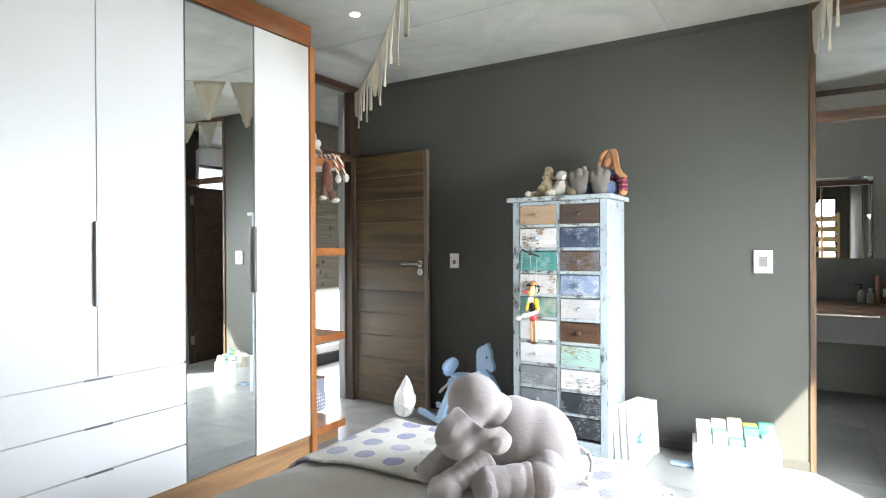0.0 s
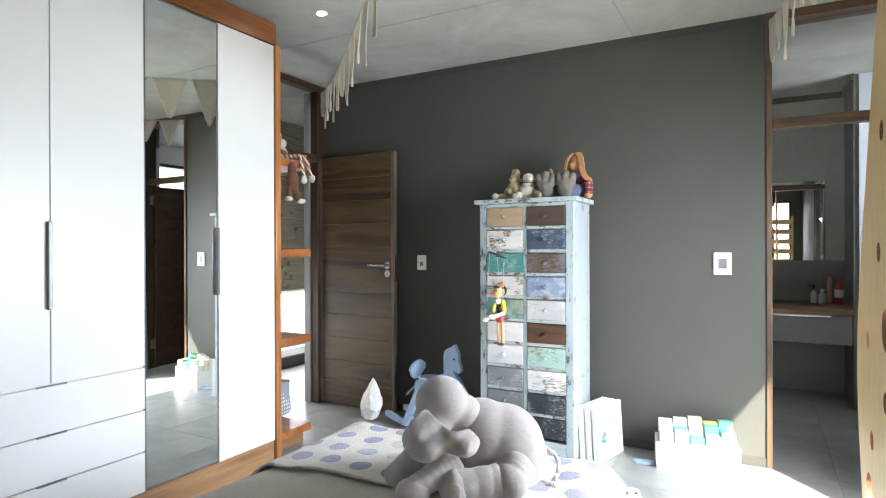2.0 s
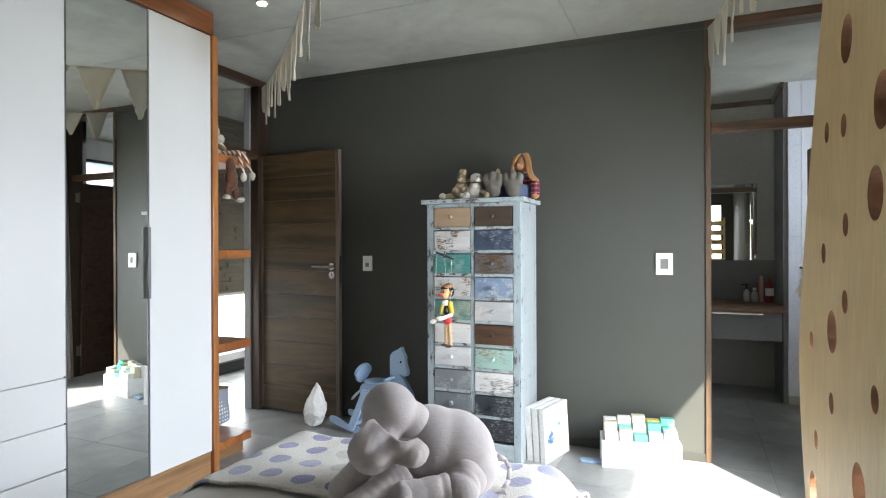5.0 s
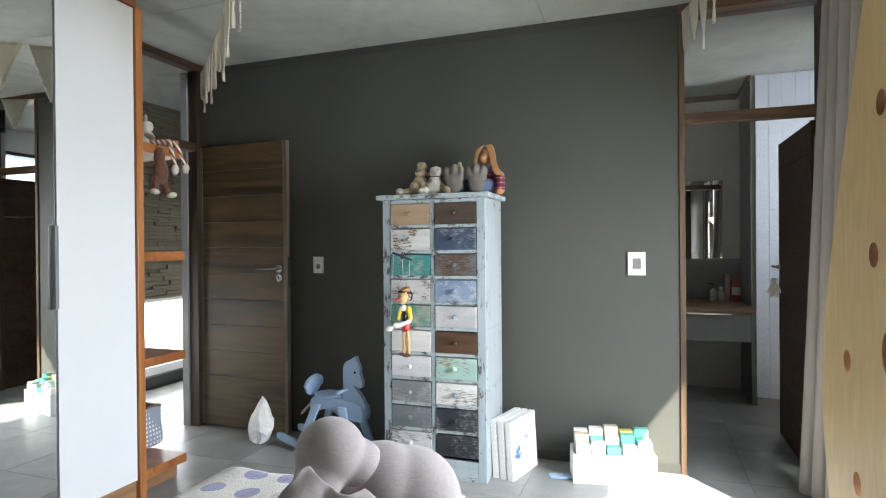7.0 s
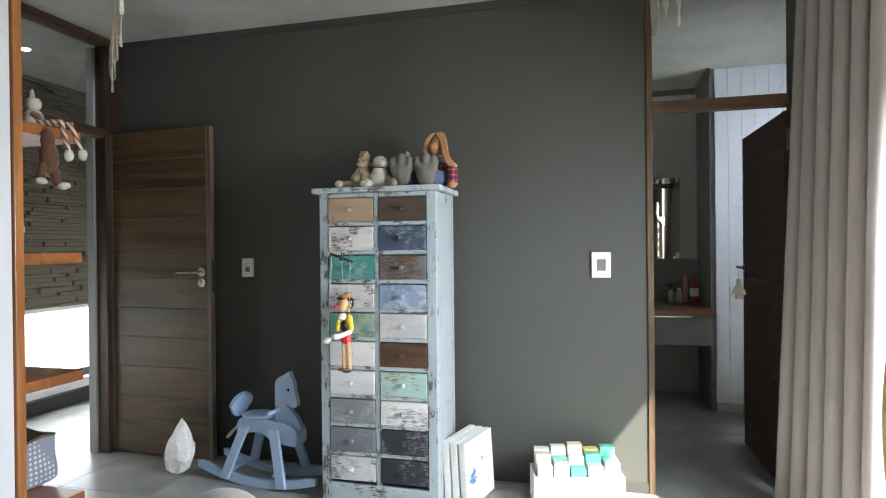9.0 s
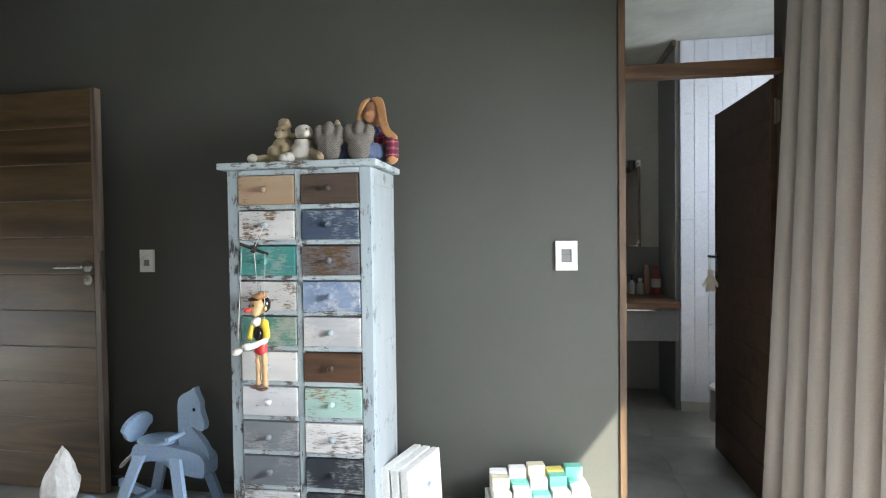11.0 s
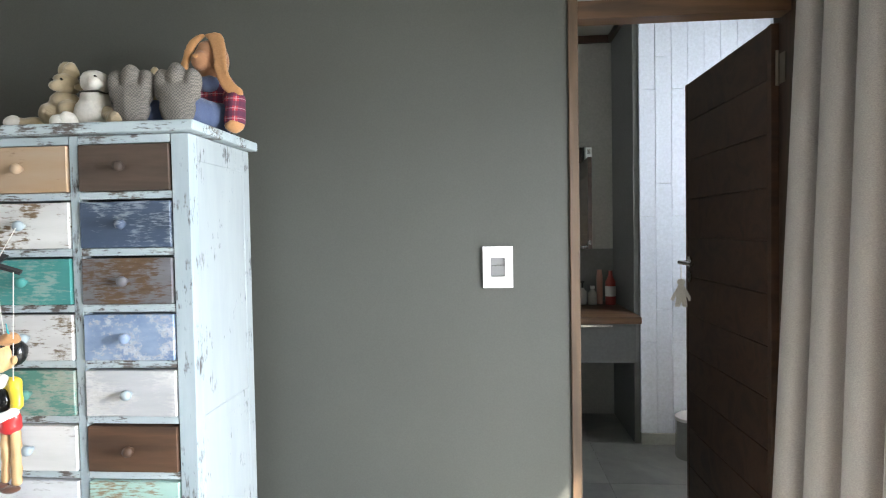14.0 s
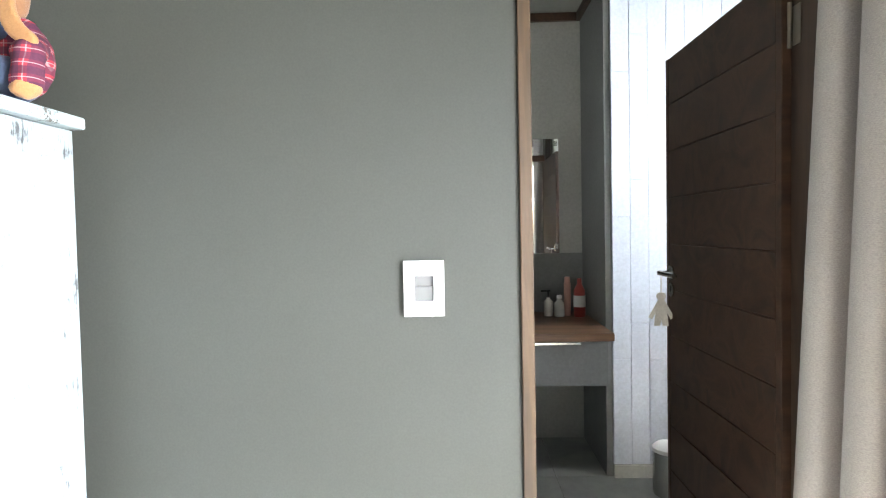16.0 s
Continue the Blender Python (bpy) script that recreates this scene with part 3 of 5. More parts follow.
looks = [
    ("sanded tan", worn_paint("drawer_tan", (0.34, 0.215, 0.12), (0.26, 0.15, 0.07), 0.16, paint2=(0.36, 0.27, 0.19))), ("dark brown", wood("drawer_dark_brown", (0.04, 0.026, 0.019), (0.075, 0.05, 0.036), "x", 0.6)),
    ("flaking white", worn_paint("drawer_flaking_white", (0.62, 0.61, 0.59), (0.22, 0.145, 0.08), 0.42, scale=9.0)), ("dark blue", worn_paint("drawer_dark_blue", (0.05, 0.075, 0.125), (0.3, 0.35, 0.4), 0.56, paint2=(0.03, 0.046, 0.075))),
    ("teal green", worn_paint("drawer_teal", (0.05, 0.24, 0.21), (0.3, 0.42, 0.38), 0.4, paint2=(0.04, 0.2, 0.19))), ("weathered brown", worn_paint("drawer_weathered", (0.15, 0.15, 0.165), (0.12, 0.07, 0.035), 0.36, paint2=(0.07, 0.06, 0.058))),
    ("worn white", worn_paint("drawer_worn_white", (0.6, 0.585, 0.57), (0.22, 0.16, 0.1), 0.36, scale=9.0)), ("pale blue", worn_paint("drawer_pale_blue", (0.12, 0.18, 0.3), (0.5, 0.52, 0.57), 0.5, "n", (0.25, 0.32, 0.43), 7.0, 22.0)),
    ("faded green", worn_paint("drawer_green", (0.09, 0.24, 0.2), (0.4, 0.44, 0.38), 0.4)), ("pale grey", worn_paint("drawer_pale_grey", (0.45, 0.45, 0.46), (0.7, 0.69, 0.67), 0.5)),
    ("plain white", worn_paint("drawer_white", (0.72, 0.71, 0.69), (0.35, 0.3, 0.25), 0.16)), ("red brown", wood("drawer_red_brown", (0.03, 0.015, 0.009), (0.1, 0.05, 0.026), "x", 0.6)),
    ("chalk white", worn_paint("drawer_chalk", (0.62, 0.62, 0.63), (0.33, 0.3, 0.28), 0.32)), ("mint green", worn_paint("drawer_mint", (0.29, 0.45, 0.4), (0.33, 0.24, 0.14), 0.3, paint2=(0.36, 0.5, 0.45))),
    ("ash grey", worn_paint("drawer_ash", (0.19, 0.205, 0.22), (0.4, 0.41, 0.42), 0.5)), ("white", worn_paint("drawer_white_b", (0.68, 0.67, 0.66), (0.25, 0.22, 0.2), 0.34)),
    ("smoke grey", worn_paint("drawer_smoke", (0.15, 0.165, 0.18), (0.35, 0.36, 0.37), 0.42)), ("blue black", worn_paint("drawer_blue_black", (0.025, 0.031, 0.04), (0.3, 0.31, 0.32), 0.45)),
    ("dirty white", worn_paint("drawer_dirty_white", (0.6, 0.6, 0.6), (0.27, 0.25, 0.24), 0.42)), ("black", worn_paint("drawer_black", (0.022, 0.026, 0.033), (0.3, 0.31, 0.32), 0.46)),
]
knob_bm = lathe(bmesh.new(), [(0.006, 0.0), (0.006, 0.008), (0.012, 0.013), (0.0145, 0.02), (0.0125, 0.027), (0.006, 0.031)], seg=16)
for v in knob_bm.verts:
    v.co = Vector((v.co.x, -v.co.z, v.co.y))
for i, (tone, mt) in enumerate(looks):
    r, c = divmod(i, 2)
    zt = 1.608 - r * 0.1496
    x0, x1 = ((-0.267, -0.0135), (0.0135, 0.267))[c]
    xc = (x0 + x1) / 2
    bm = boxes(((x0 - xc) + 0.003, (x1 - xc) - 0.003, -0.012, 0.02, -0.125, -0.003), bevel=0.002)
    d = part("drawer", bm, mt, chest, tone + " painted drawer front")
    d.location = (xc, -D2 + 0.006, zt - 0.002)
    k = bpy.data.meshes.new("knob")
    knob_bm.to_mesh(k)
    k.materials.append(M_CH if i in (2, 6, 9, 10, 15) else mt)
    k.polygons.foreach_set("use_smooth", [True] * len(k.polygons))
    kn = shared("knob", k, d, pose(0, -0.012, -0.063))
    if r < 9:
        part("drawer_rail", boxes((x0 - 0.001, x1 + 0.001, -D2 + 0.002, -D2 + 0.03, zt - 0.1485, zt - 0.1285), bevel=0.0015), M_CHX, chest)
knob_bm.free()

# wall switches
def switch(x, z, w, h, m):
    s = thing("light_switch", pose(x, 6.06, z), "white wall switch plate with a grey rocker on the wall", "light switch", "switches on the grey wall")
    t = 0.018
    bm = bmesh.new()
    a, b = 0.24 * w, 0.23 * h
    for d in ((-w / 2, -a, -t, 0, -h / 2, h / 2), (a, w / 2, -t, 0, -h / 2, h / 2), (-a, a, -t, 0, b, h / 2), (-a, a, -t, 0, -h / 2, -b)):
        box(bm, *d)
    part("plate", bm, M_WHITE, s)
    part("rocker", boxes((-a + 0.001, a - 0.001, -0.012, 0, -b + 0.001, 0.15 * b)), M_STEEL, s)
    part("blank", boxes((-a + 0.001, a - 0.001, -0.008, 0, 0.2 * b, b - 0.001)), m, s)


switch(-2.345, 1.225, 0.075, 0.118, M_WHITE)
switch(-0.159, 1.237, 0.1, 0.138, M_STEEL)

# curtain
bm = bmesh.new()
NU, NV = 180, 18
grid = []
for j in range(NV + 1):
    v = j / NV
    row = []
    for i in range(NU + 1):
        u = i / NU
        y = 6.04 - u * (0.86 - 0.05 * v)
        ph = u * 2 * math.pi * 6.1 + 0.5 * math.sin(5 * u) + 0.25 * v * math.sin(9 * u)
        amp = 0.048 + 0.012 * v * (1 + 0.4 * math.sin(13 * u))
        flare = (0.022 - 0.085 * v) * (1 - u) ** 1.5
        row.append(bm.verts.new((0.808 + 0.06 * u - 0.03 * v + flare + amp * math.sin(ph), y + 0.02 * math.sin(2 * ph), 2.63 - 2.615 * v)))
    grid.append(row)
for j in range(NV):
    for i in range(NU):
        bm.faces.new((grid[j][i], grid[j][i + 1], grid[j + 1][i + 1], grid[j + 1][i]))
cur = solid("curtain", bm, M_CURTAIN, "long taupe linen curtain drawn back in deep folds", "curtain", smooth=180)
sd = cur.modifiers.new("thickness", "SOLIDIFY")
sd.thickness = 0.004

# plywood board with round holes
def ply_panel():
    bm = bmesh.new()
    n = 60
    edge = [(-0.48 * (math.hypot(z - 1.03, 0.2) - 0.2), z) for z in [2.3 * i / n for i in range(n + 1)]]
    loops = [[(-0.87, 0.0)] + edge + [(-0.87, 2.3)]]
    for u, z, r in HOLES:
        loops.append([(u + r * math.cos(a * math.pi / 14), z + r * math.sin(a * math.pi / 14)) for a in range(28)])
    es = []
    for lp in loops:
        vs = [bm.verts.new((u, -0.012, z)) for u, z in lp]
        es += [bm.edges.new((vs[i], vs[(i + 1) % len(vs)])) for i in range(len(vs))]
    bmesh.ops.triangle_fill(bm, use_beauty=True, use_dissolve=False, edges=es)
    r = bmesh.ops.extrude_face_region(bm, geom=list(bm.faces))
    for v in (g for g in r["geom"] if isinstance(g, bmesh.types.BMVert)):
        v.co.y = 0.012
    bmesh.ops.recalc_face_normals(bm, faces=bm.faces)
    for f in bm.faces:
        f.material_index = int(abs(f.normal.y) < 0.5)
    return bm


L, S = 0.0445, 0.0225
HOLES = [(-0.79, 1.82, L), (-0.541, 1.73, L), (-0.764, 1.565, L), (-0.365, 1.587, S), (-0.517, 1.573, S), (-0.726, 1.427, L), (-0.53, 1.384, S), (-0.327, 1.328, S), (-0.523, 1.238, S),
         (-0.408, 1.166, L), (-0.18, 1.115, S), (-0.402, 1.016, S), (-0.235, 0.89, S), (-0.195, 0.757, L), (-0.72, 1.1, S), (-0.62, 0.92, L), (-0.45, 0.66, S), (-0.8, 0.7, S)]
PANEL_M = pose(0.288, 3.905, 0.0, 0, 0, 90)
panel = solid("plywood_panel", ply_panel(), M_PLYWOOD, "upright birch plywood board with round holes and a wavy edge", "board", PANEL_M)
panel.data.materials.append(M_PLYEDGE)

# bed
bed = thing("bed", pose(-0.92, 3.0, 0), "low bed with a rumpled stone cotton cover", "bed")
part("base", boxes((-0.5, 0.5, -1.0, 0.96, 0.0, 0.3), bevel=0.02), M_SHEET, bed)


def cloth(nx, ny, f):
    """A sheet of nx by ny cells, placed by f(u, v)."""
    bm = bmesh.new()
    g = [[bm.verts.new(f(i / nx, j / ny)) for i in range(nx + 1)] for j in range(ny + 1)]
    for j in range(ny):
        for i in range(nx):
            bm.faces.new((g[j][i], g[j][i + 1], g[j + 1][i + 1], g[j + 1][i]))
    return bm


def bed_top(x, y, lift=0.0):
    """Height of the bed cover at local x, y: flat on top, falling away at the sides and foot."""
    ex = max(0.0, abs(x) - 0.47) / 0.13
    ey = max(0.0, y - 0.94) / 0.13
    drop = min(1.0, (ex ** 2.2 + ey ** 2.2)) * 0.1 + 0.9 * max(0.0, max(ex, ey) - 1.0) * 0.16
    wr = 0.012 * noise.noise((3.2 * x, 2.1 * y, 0.3)) + 0.006 * noise.noise((9 * x, 5 * y, 2.0)) + 0.004 * abs(noise.noise((5 * x + 6 * y, 14 * x - 9 * y, 4.0)))
    return 0.6 + wr - drop + lift


def cover_at(u, v):
    x, y = -0.68 + 1.36 * u, -1.02 + 2.18 * v
    z = bed_top(x, y)
    if abs(x) > 0.6:
        x = math.copysign(0.6 + 0.2 * (abs(x) - 0.6), x)
    if y > 1.07:
        y = 1.07 + 0.2 * (y - 1.07)
    return Vector((x, y, z))


c = part("cover", cloth(90, 130, cover_at), M_SHEET, bed, "rumpled stone-coloured cotton cover", 180)
sd = c.modifiers.new("thickness", "SOLIDIFY")
sd.thickness = 0.03
part("mattress", boxes((-0.53, 0.53, -1.0, 0.98, 0.3, 0.54), bevel=0.05), M_SHEET, bed)


def dotted_knit(name):
    m, t, p = nodes_of(name)
    vec = coords(t)
    sc = t.nodes.new("ShaderNodeVectorMath")
    sc.operation = "DIVIDE"
    sc.inputs[1].default_value = (0.125, 0.125, 1)
    t.links.new(vec, sc.inputs[0])
    sep = t.nodes.new("ShaderNodeSeparateXYZ")
    t.links.new(sc.outputs[0], sep.inputs[0])

    def op(kind, a, b=None):
        n = t.nodes.new("ShaderNodeMath")
        n.operation = kind
        for i, v in enumerate((a, b)):
            if v is None:
                continue
            if isinstance(v, (int, float)):
                n.inputs[i].default_value = v
            else:
                t.links.new(v, n.inputs[i])
        return n.outputs[0]

    row = op("FLOOR", sep.outputs[1])
    shift = op("MULTIPLY", op("MODULO", op("ABSOLUTE", row), 2.0), 0.5)
    x = op("ADD", sep.outputs[0], shift)
    dx = op("SUBTRACT", op("FRACT", x), 0.5)
    dy = op("SUBTRACT", op("FRACT", sep.outputs[1]), 0.5)
    dist = op("SQRT", op("ADD", op("MULTIPLY", dx, dx), op("MULTIPLY", dy, dy)))
    wob = op("MULTIPLY", noise_of(t, vec, 60.0, 2.0), 0.06)
    mask = op("LESS_THAN", op("ADD", dist, wob), 0.33)
    cell = t.nodes.new("ShaderNodeCombineXYZ")
    t.links.new(op("FLOOR", x), cell.inputs[0])
    t.links.new(row, cell.inputs[1])
    wn_ = t.nodes.new("ShaderNodeTexWhiteNoise")
    t.links.new(cell.outputs[0], wn_.inputs[0])
    tone = ramp_of(t, wn_.outputs[0], [(0.0, (0.22, 0.22, 0.38)), (0.3, (0.34, 0.34, 0.46)), (0.5, (0.5, 0.48, 0.43)), (0.8, (0.28, 0.28, 0.42))])
    t.nodes[-1].color_ramp.interpolation = "CONSTANT"
    ground = ramp_of(t, noise_of(t, vec, 5.0), [(0.3, (0.6, 0.57, 0.51)), (0.7, (0.7, 0.67, 0.61))])
    col = blend(t, mask, ground, tone)
    vor = t.nodes.new("ShaderNodeTexVoronoi")
    vor.inputs["Scale"].default_value = 170.0
    t.links.new(vec, vor.inputs["Vector"])
    col = blend(t, 0.6, col, ramp_of(t, vor.outputs["Distance"], [(0.1, (1.05, 1.05, 1.05)), (0.7, (0.72, 0.72, 0.72))]), "MULTIPLY")
    t.links.new(col, p.inputs["Base Color"])
    p.inputs["Roughness"].default_value = 0.95
    p.inputs["Sheen Weight"].default_value = 0.3
    b = t.nodes.new("ShaderNodeBump")
    b.invert = True
    b.inputs["Strength"].default_value, b.inputs["Distance"].default_value = 0.7, 0.003
    t.links.new(vor.outputs["Distance"], b.inputs["Height"])
    t.links.new(b.outputs[0], p.inputs["Normal"])
    return m


def blanket_at(u, v):
    x, y = -0.6 + 1.2 * u + 0.02 * math.sin(7 * v), 0.45 + 0.1 * u * (1 - v) + 0.66 * v
    z = bed_top(x, y, 0.012 + 0.004 * noise.noise((11 * x, 9 * y, 7)))
    if y > 1.05:
        y = 1.05 + 0.4 * (y - 1.05)
    return Vector((x, y, z))


b = solid("knitted_blanket", cloth(90, 56, blanket_at), dotted_knit("dotted_knit_wool"), "cream knitted blanket with lilac and grey dots", "blanket", pose(-0.92, 3.0, 0), smooth=180)
sd = b.modifiers.new("thickness", "SOLIDIFY")
sd.thickness = 0.008
sd.offset = 1.0

# slatted bunk end behind the camera, seen in the bathroom mirror
sb = thing("slatted_bed_end", pose(0.42, 0.3, 0.0), "pine slatted bunk end standing before the back window", "bunk bed")
for x in (-0.22, 0.22):
    part("post", boxes((x - 0.022, x + 0.022, -0.02, 0.02, 0, 2.0), bevel=0.003), M_PLYWOOD, sb)
for i in range(8):
    part("slat", boxes((-0.198, 0.198, -0.01, 0.01, 0.35 + 0.21 * i, 0.46 + 0.21 * i), bevel=0.002), M_PLYWOOD, sb)

# ---- soft toys ----
def furry(name, c, fuzz=0.5, scale=220.0, crease=0.0, nap=0.5):
    m, t, p = nodes_of(name)
    vec = coords(t)
    big = noise_of(t, vec, 9.0, 4.0, 0.6, 0.4)
    small = noise_of(t, vec, scale, 4.0, 0.7)
    col = ramp_of(t, big, [(0.3, tuple(0.84 * k for k in c)), (0.7, tuple(min(1, 1.1 * k) for k in c))])
    col = blend(t, 0.6, col, ramp_of(t, small, [(0.3, (0.8, 0.8, 0.8)), (0.7, (1.1, 1.1, 1.1))]), "MULTIPLY")
    t.links.new(col, p.inputs["Base Color"])
    p.inputs["Roughness"].default_value = 0.95
    p.inputs["Sheen Weight"].default_value = fuzz
    p.inputs["Sheen Roughness"].default_value = 0.4
    bump_of(t, p, small, nap, 0.006 * nap)
    if crease:
        fine = [n for n in t.nodes if n.type == "BUMP"][0]
        soft_ = noise_of(t, coords(t, (1, 1, 1.6)), 22.0, 2.0, 0.5, 2.2)
        b2 = t.nodes.new("ShaderNodeBump")
        b2.inputs["Strength"].default_value, b2.inputs["Distance"].default_value = 0.6, crease * 2.5
        t.links.new(soft_, b2.inputs["Height"])
        t.links.new(b2.outputs[0], fine.inputs["Normal"])
    return m


def checked(name, a, b, scale):
    m, t, p = nodes_of(name)
    vec = coords(t)
    ck = t.nodes.new("ShaderNodeTexChecker")
    ck.inputs["Scale"].default_value = scale
    ck.inputs["Color1"].default_value = (*a, 1)
    ck.inputs["Color2"].default_value = (*b, 1)
    t.links.new(vec, ck.inputs["Vector"])
    n = noise_of(t, vec, 160.0)
    col = blend(t, 0.6, ck.outputs["Color"], ramp_of(t, n, [(0.3, (0.75, 0.75, 0.75)), (0.7, (1.1, 1.1, 1.1))]), "MULTIPLY")
    t.links.new(col, p.inputs["Base Color"])
    p.inputs["Roughness"].default_value = 0.9
    bump_of(t, p, n, 0.3, 0.001)
    return m


M_PLUSH = furry("grey_plush", (0.415, 0.38, 0.38), 0.35, 260.0, 0.0006, 0.12)
M_BEIGE = furry("beige_fur", (0.38, 0.3, 0.19), 0.4, 75.0, 0.003)
M_CREAM = furry("cream_fur", (0.6, 0.565, 0.5), 0.4, 120.0)
M_TAN = furry("tan_felt", (0.42, 0.21, 0.085), 0.2)
M_BROWN = furry("brown_fur", (0.12, 0.05, 0.028))
M_SKIN = furry("brown_cloth", (0.33, 0.16, 0.08), 0.2)
M_HOUND = checked("grey_check", (0.21, 0.19, 0.165), (0.105, 0.095, 0.085), 260.0)
M_DENIM = furry("blue_denim", (0.075, 0.1, 0.18), 0.2)


def plaid(name, base, dark, line, cell):
    """Woven checks: broad dark bands both ways with a thin pale line in each."""
    m, t, p = nodes_of(name)
    sep = t.nodes.new("ShaderNodeSeparateXYZ")
    t.links.new(coords(t, (1 / cell, 1 / cell, 1 / cell)), sep.inputs[0])
    col = base
    for axis in (0, 2):
        fr_ = t.nodes.new("ShaderNodeMath")
        fr_.operation = "FRACT"
        t.links.new(sep.outputs[axis], fr_.inputs[0])
        band = ramp_of(t, fr_.outputs[0], [(0.42, (0, 0, 0)), (0.46, (0.75, 0.75, 0.75)), (0.94, (0.75, 0.75, 0.75)), (0.98, (0, 0, 0))])
        col = blend(t, band, col, dark)
        pale = ramp_of(t, fr_.outputs[0], [(0.17, (0, 0, 0)), (0.19, (0.6, 0.6, 0.6)), (0.24, (0.6, 0.6, 0.6)), (0.26, (0, 0, 0))])
        col = blend(t, pale, col, line)
    n = noise_of(t, coords(t), 200.0)
    col = blend(t, 0.6, col, ramp_of(t, n, [(0.3, (0.75, 0.75, 0.75)), (0.7, (1.1, 1.1, 1.1))]), "MULTIPLY")
    t.links.new(col, p.inputs["Base Color"])
    p.inputs["Roughness"].default_value = 0.9
    bump_of(t, p, n, 0.3, 0.001)
    return m


def ringed(name, a, b, scale):
    m, t, p = nodes_of(name)
    w = t.nodes.new("ShaderNodeTexWave")
    w.wave_type, w.bands_direction = "BANDS", "DIAGONAL"
    w.inputs["Scale"].default_value = scale
    w.inputs["Distortion"].default_value = 1.0
    t.links.new(coords(t), w.inputs["Vector"])
    t.links.new(ramp_of(t, w.outputs["Fac"], [(0.45, a), (0.6, b)]), p.inputs["Base Color"])
    p.inputs["Roughness"].default_value = 0.9
    return m


M_PLAID = plaid("red_plaid", (0.36, 0.03, 0.05), (0.07, 0.02, 0.05), (0.5, 0.36, 0.36), 0.026)
M_STRIPE = ringed("red_white_stripe", (0.66, 0.6, 0.5), (0.3, 0.12, 0.08), 16.0)
M_BEAD = plain("black_bead", (0.01, 0.01, 0.01), 0.15)
M_STITCH = plain("dark_thread", (0.03, 0.025, 0.02), 0.8)


def lumps(name, m, label, category, blobs, seg=16):
    """A stuffed toy: each name opens a part, followed by its rounded lumps (material, centre, radii, turn), which melt into one."""
    toy = thing(name, m, label, category)
    groups = []
    for b in blobs:
        if isinstance(b, str):
            groups.append((b, []))
        else:
            groups[-1][1].append(b)
    for pn, items in groups:
        bm = bmesh.new()
        for mat_, c, r, *turn in items:
            ball(bm, c, r, seg, turn[0] if turn else (0, 0, 0))
        for v in bm.verts:
            v.co += 0.004 * noise.noise_vector(v.co * 45.0)
        o = part(pn, bm, items[0][0], toy, "", 180)
        if len(items) > 1:
            soften(o, 0.0045, 2)
    return toy


def limb(mat_, a, b, r, n=6, r1=None):
    a, b = Vector(a), Vector(b)
    r1 = r if r1 is None else r1
    return [(mat_, tuple(a.lerp(b, i / (n - 1))), r + (r1 - r) * i / (n - 1)) for i in range(n)]


# stuffed elephant lying on the bed
EL = thing("stuffed_elephant", pose(-0.72, 3.62, 0.605, 0, 0, 31.9), "large grey plush elephant lying on the dotted blanket", "stuffed toy")
bm = bmesh.new()
for c, r in (((0.024, 0.03, 0.146), 0.121), ((0.092, 0.03, 0.118), (0.13, 0.125, 0.132)), ((0.112, 0.02, 0.09), (0.117, 0.12, 0.108)), ((0.062, 0.03, 0.09), 0.105), ((-0.05, 0.02, 0.17), 0.085)):
    ball(bm, c, r, 28)
soften(part("body", bm, M_PLUSH, EL), 0.006, 26)
bm = bmesh.new()
for c, r in (((-0.1, -0.01, 0.268), (0.082, 0.085, 0.08)), ((-0.039, 0.0, 0.225), 0.066), ((-0.127, -0.04, 0.222), (0.058, 0.06, 0.06)), ((-0.15, -0.05, 0.16), (0.05, 0.05, 0.06))):
    ball(bm, c, r, 26)
soften(part("head", bm, M_PLUSH, EL), 0.006, 14)


def plush_leg(a, b_, r0, r1, n):
    """A stuffed leg gathered into n soft rolls, with a rounded sole."""
    a, b_ = Vector(a), Vector(b_)
    ax = (b_ - a).normalized()
    side = ax.orthogonal().normalized()
    up = ax.cross(side)
    bm = bmesh.new()
    rings = []
    steps = n * 7
    for i in range(steps + 1):
        k = i / steps
        r = (r0 + (r1 - r0) * k) * (0.93 + 0.085 * abs(math.sin(math.pi * n * k + 0.5 * math.sin(5 * k))) ** 0.6)
        ring = []
        for q in range(28):
            w = 2 * math.pi * q / 28
            wob = 1 + 0.035 * math.sin(3 * w + 5 * k) + 0.02 * noise.noise((8 * k, math.cos(w) * 2, math.sin(w) * 2))
            shift = 0.004 * math.sin(w + 7 * k)
            ring.append(bm.verts.new(a.lerp(b_, k) + ax * shift + (side * math.cos(w) + up * math.sin(w)) * r * wob))
        rings.append(ring)
    for lo, hi in zip(rings, rings[1:]):
        for q in range(28):
            bm.faces.new((lo[q], lo[(q + 1) % 28], hi[(q + 1) % 28], hi[q]))
    bm.faces.new(rings[0][::-1])
    bm.faces.new(rings[-1])
    ball(bm, b_ + ax * 0.004, (r1 * 1.05, r1 * 1.05, r1), 20)
    return soften(part("leg", bm, M_PLUSH, EL), 0.004, 3)


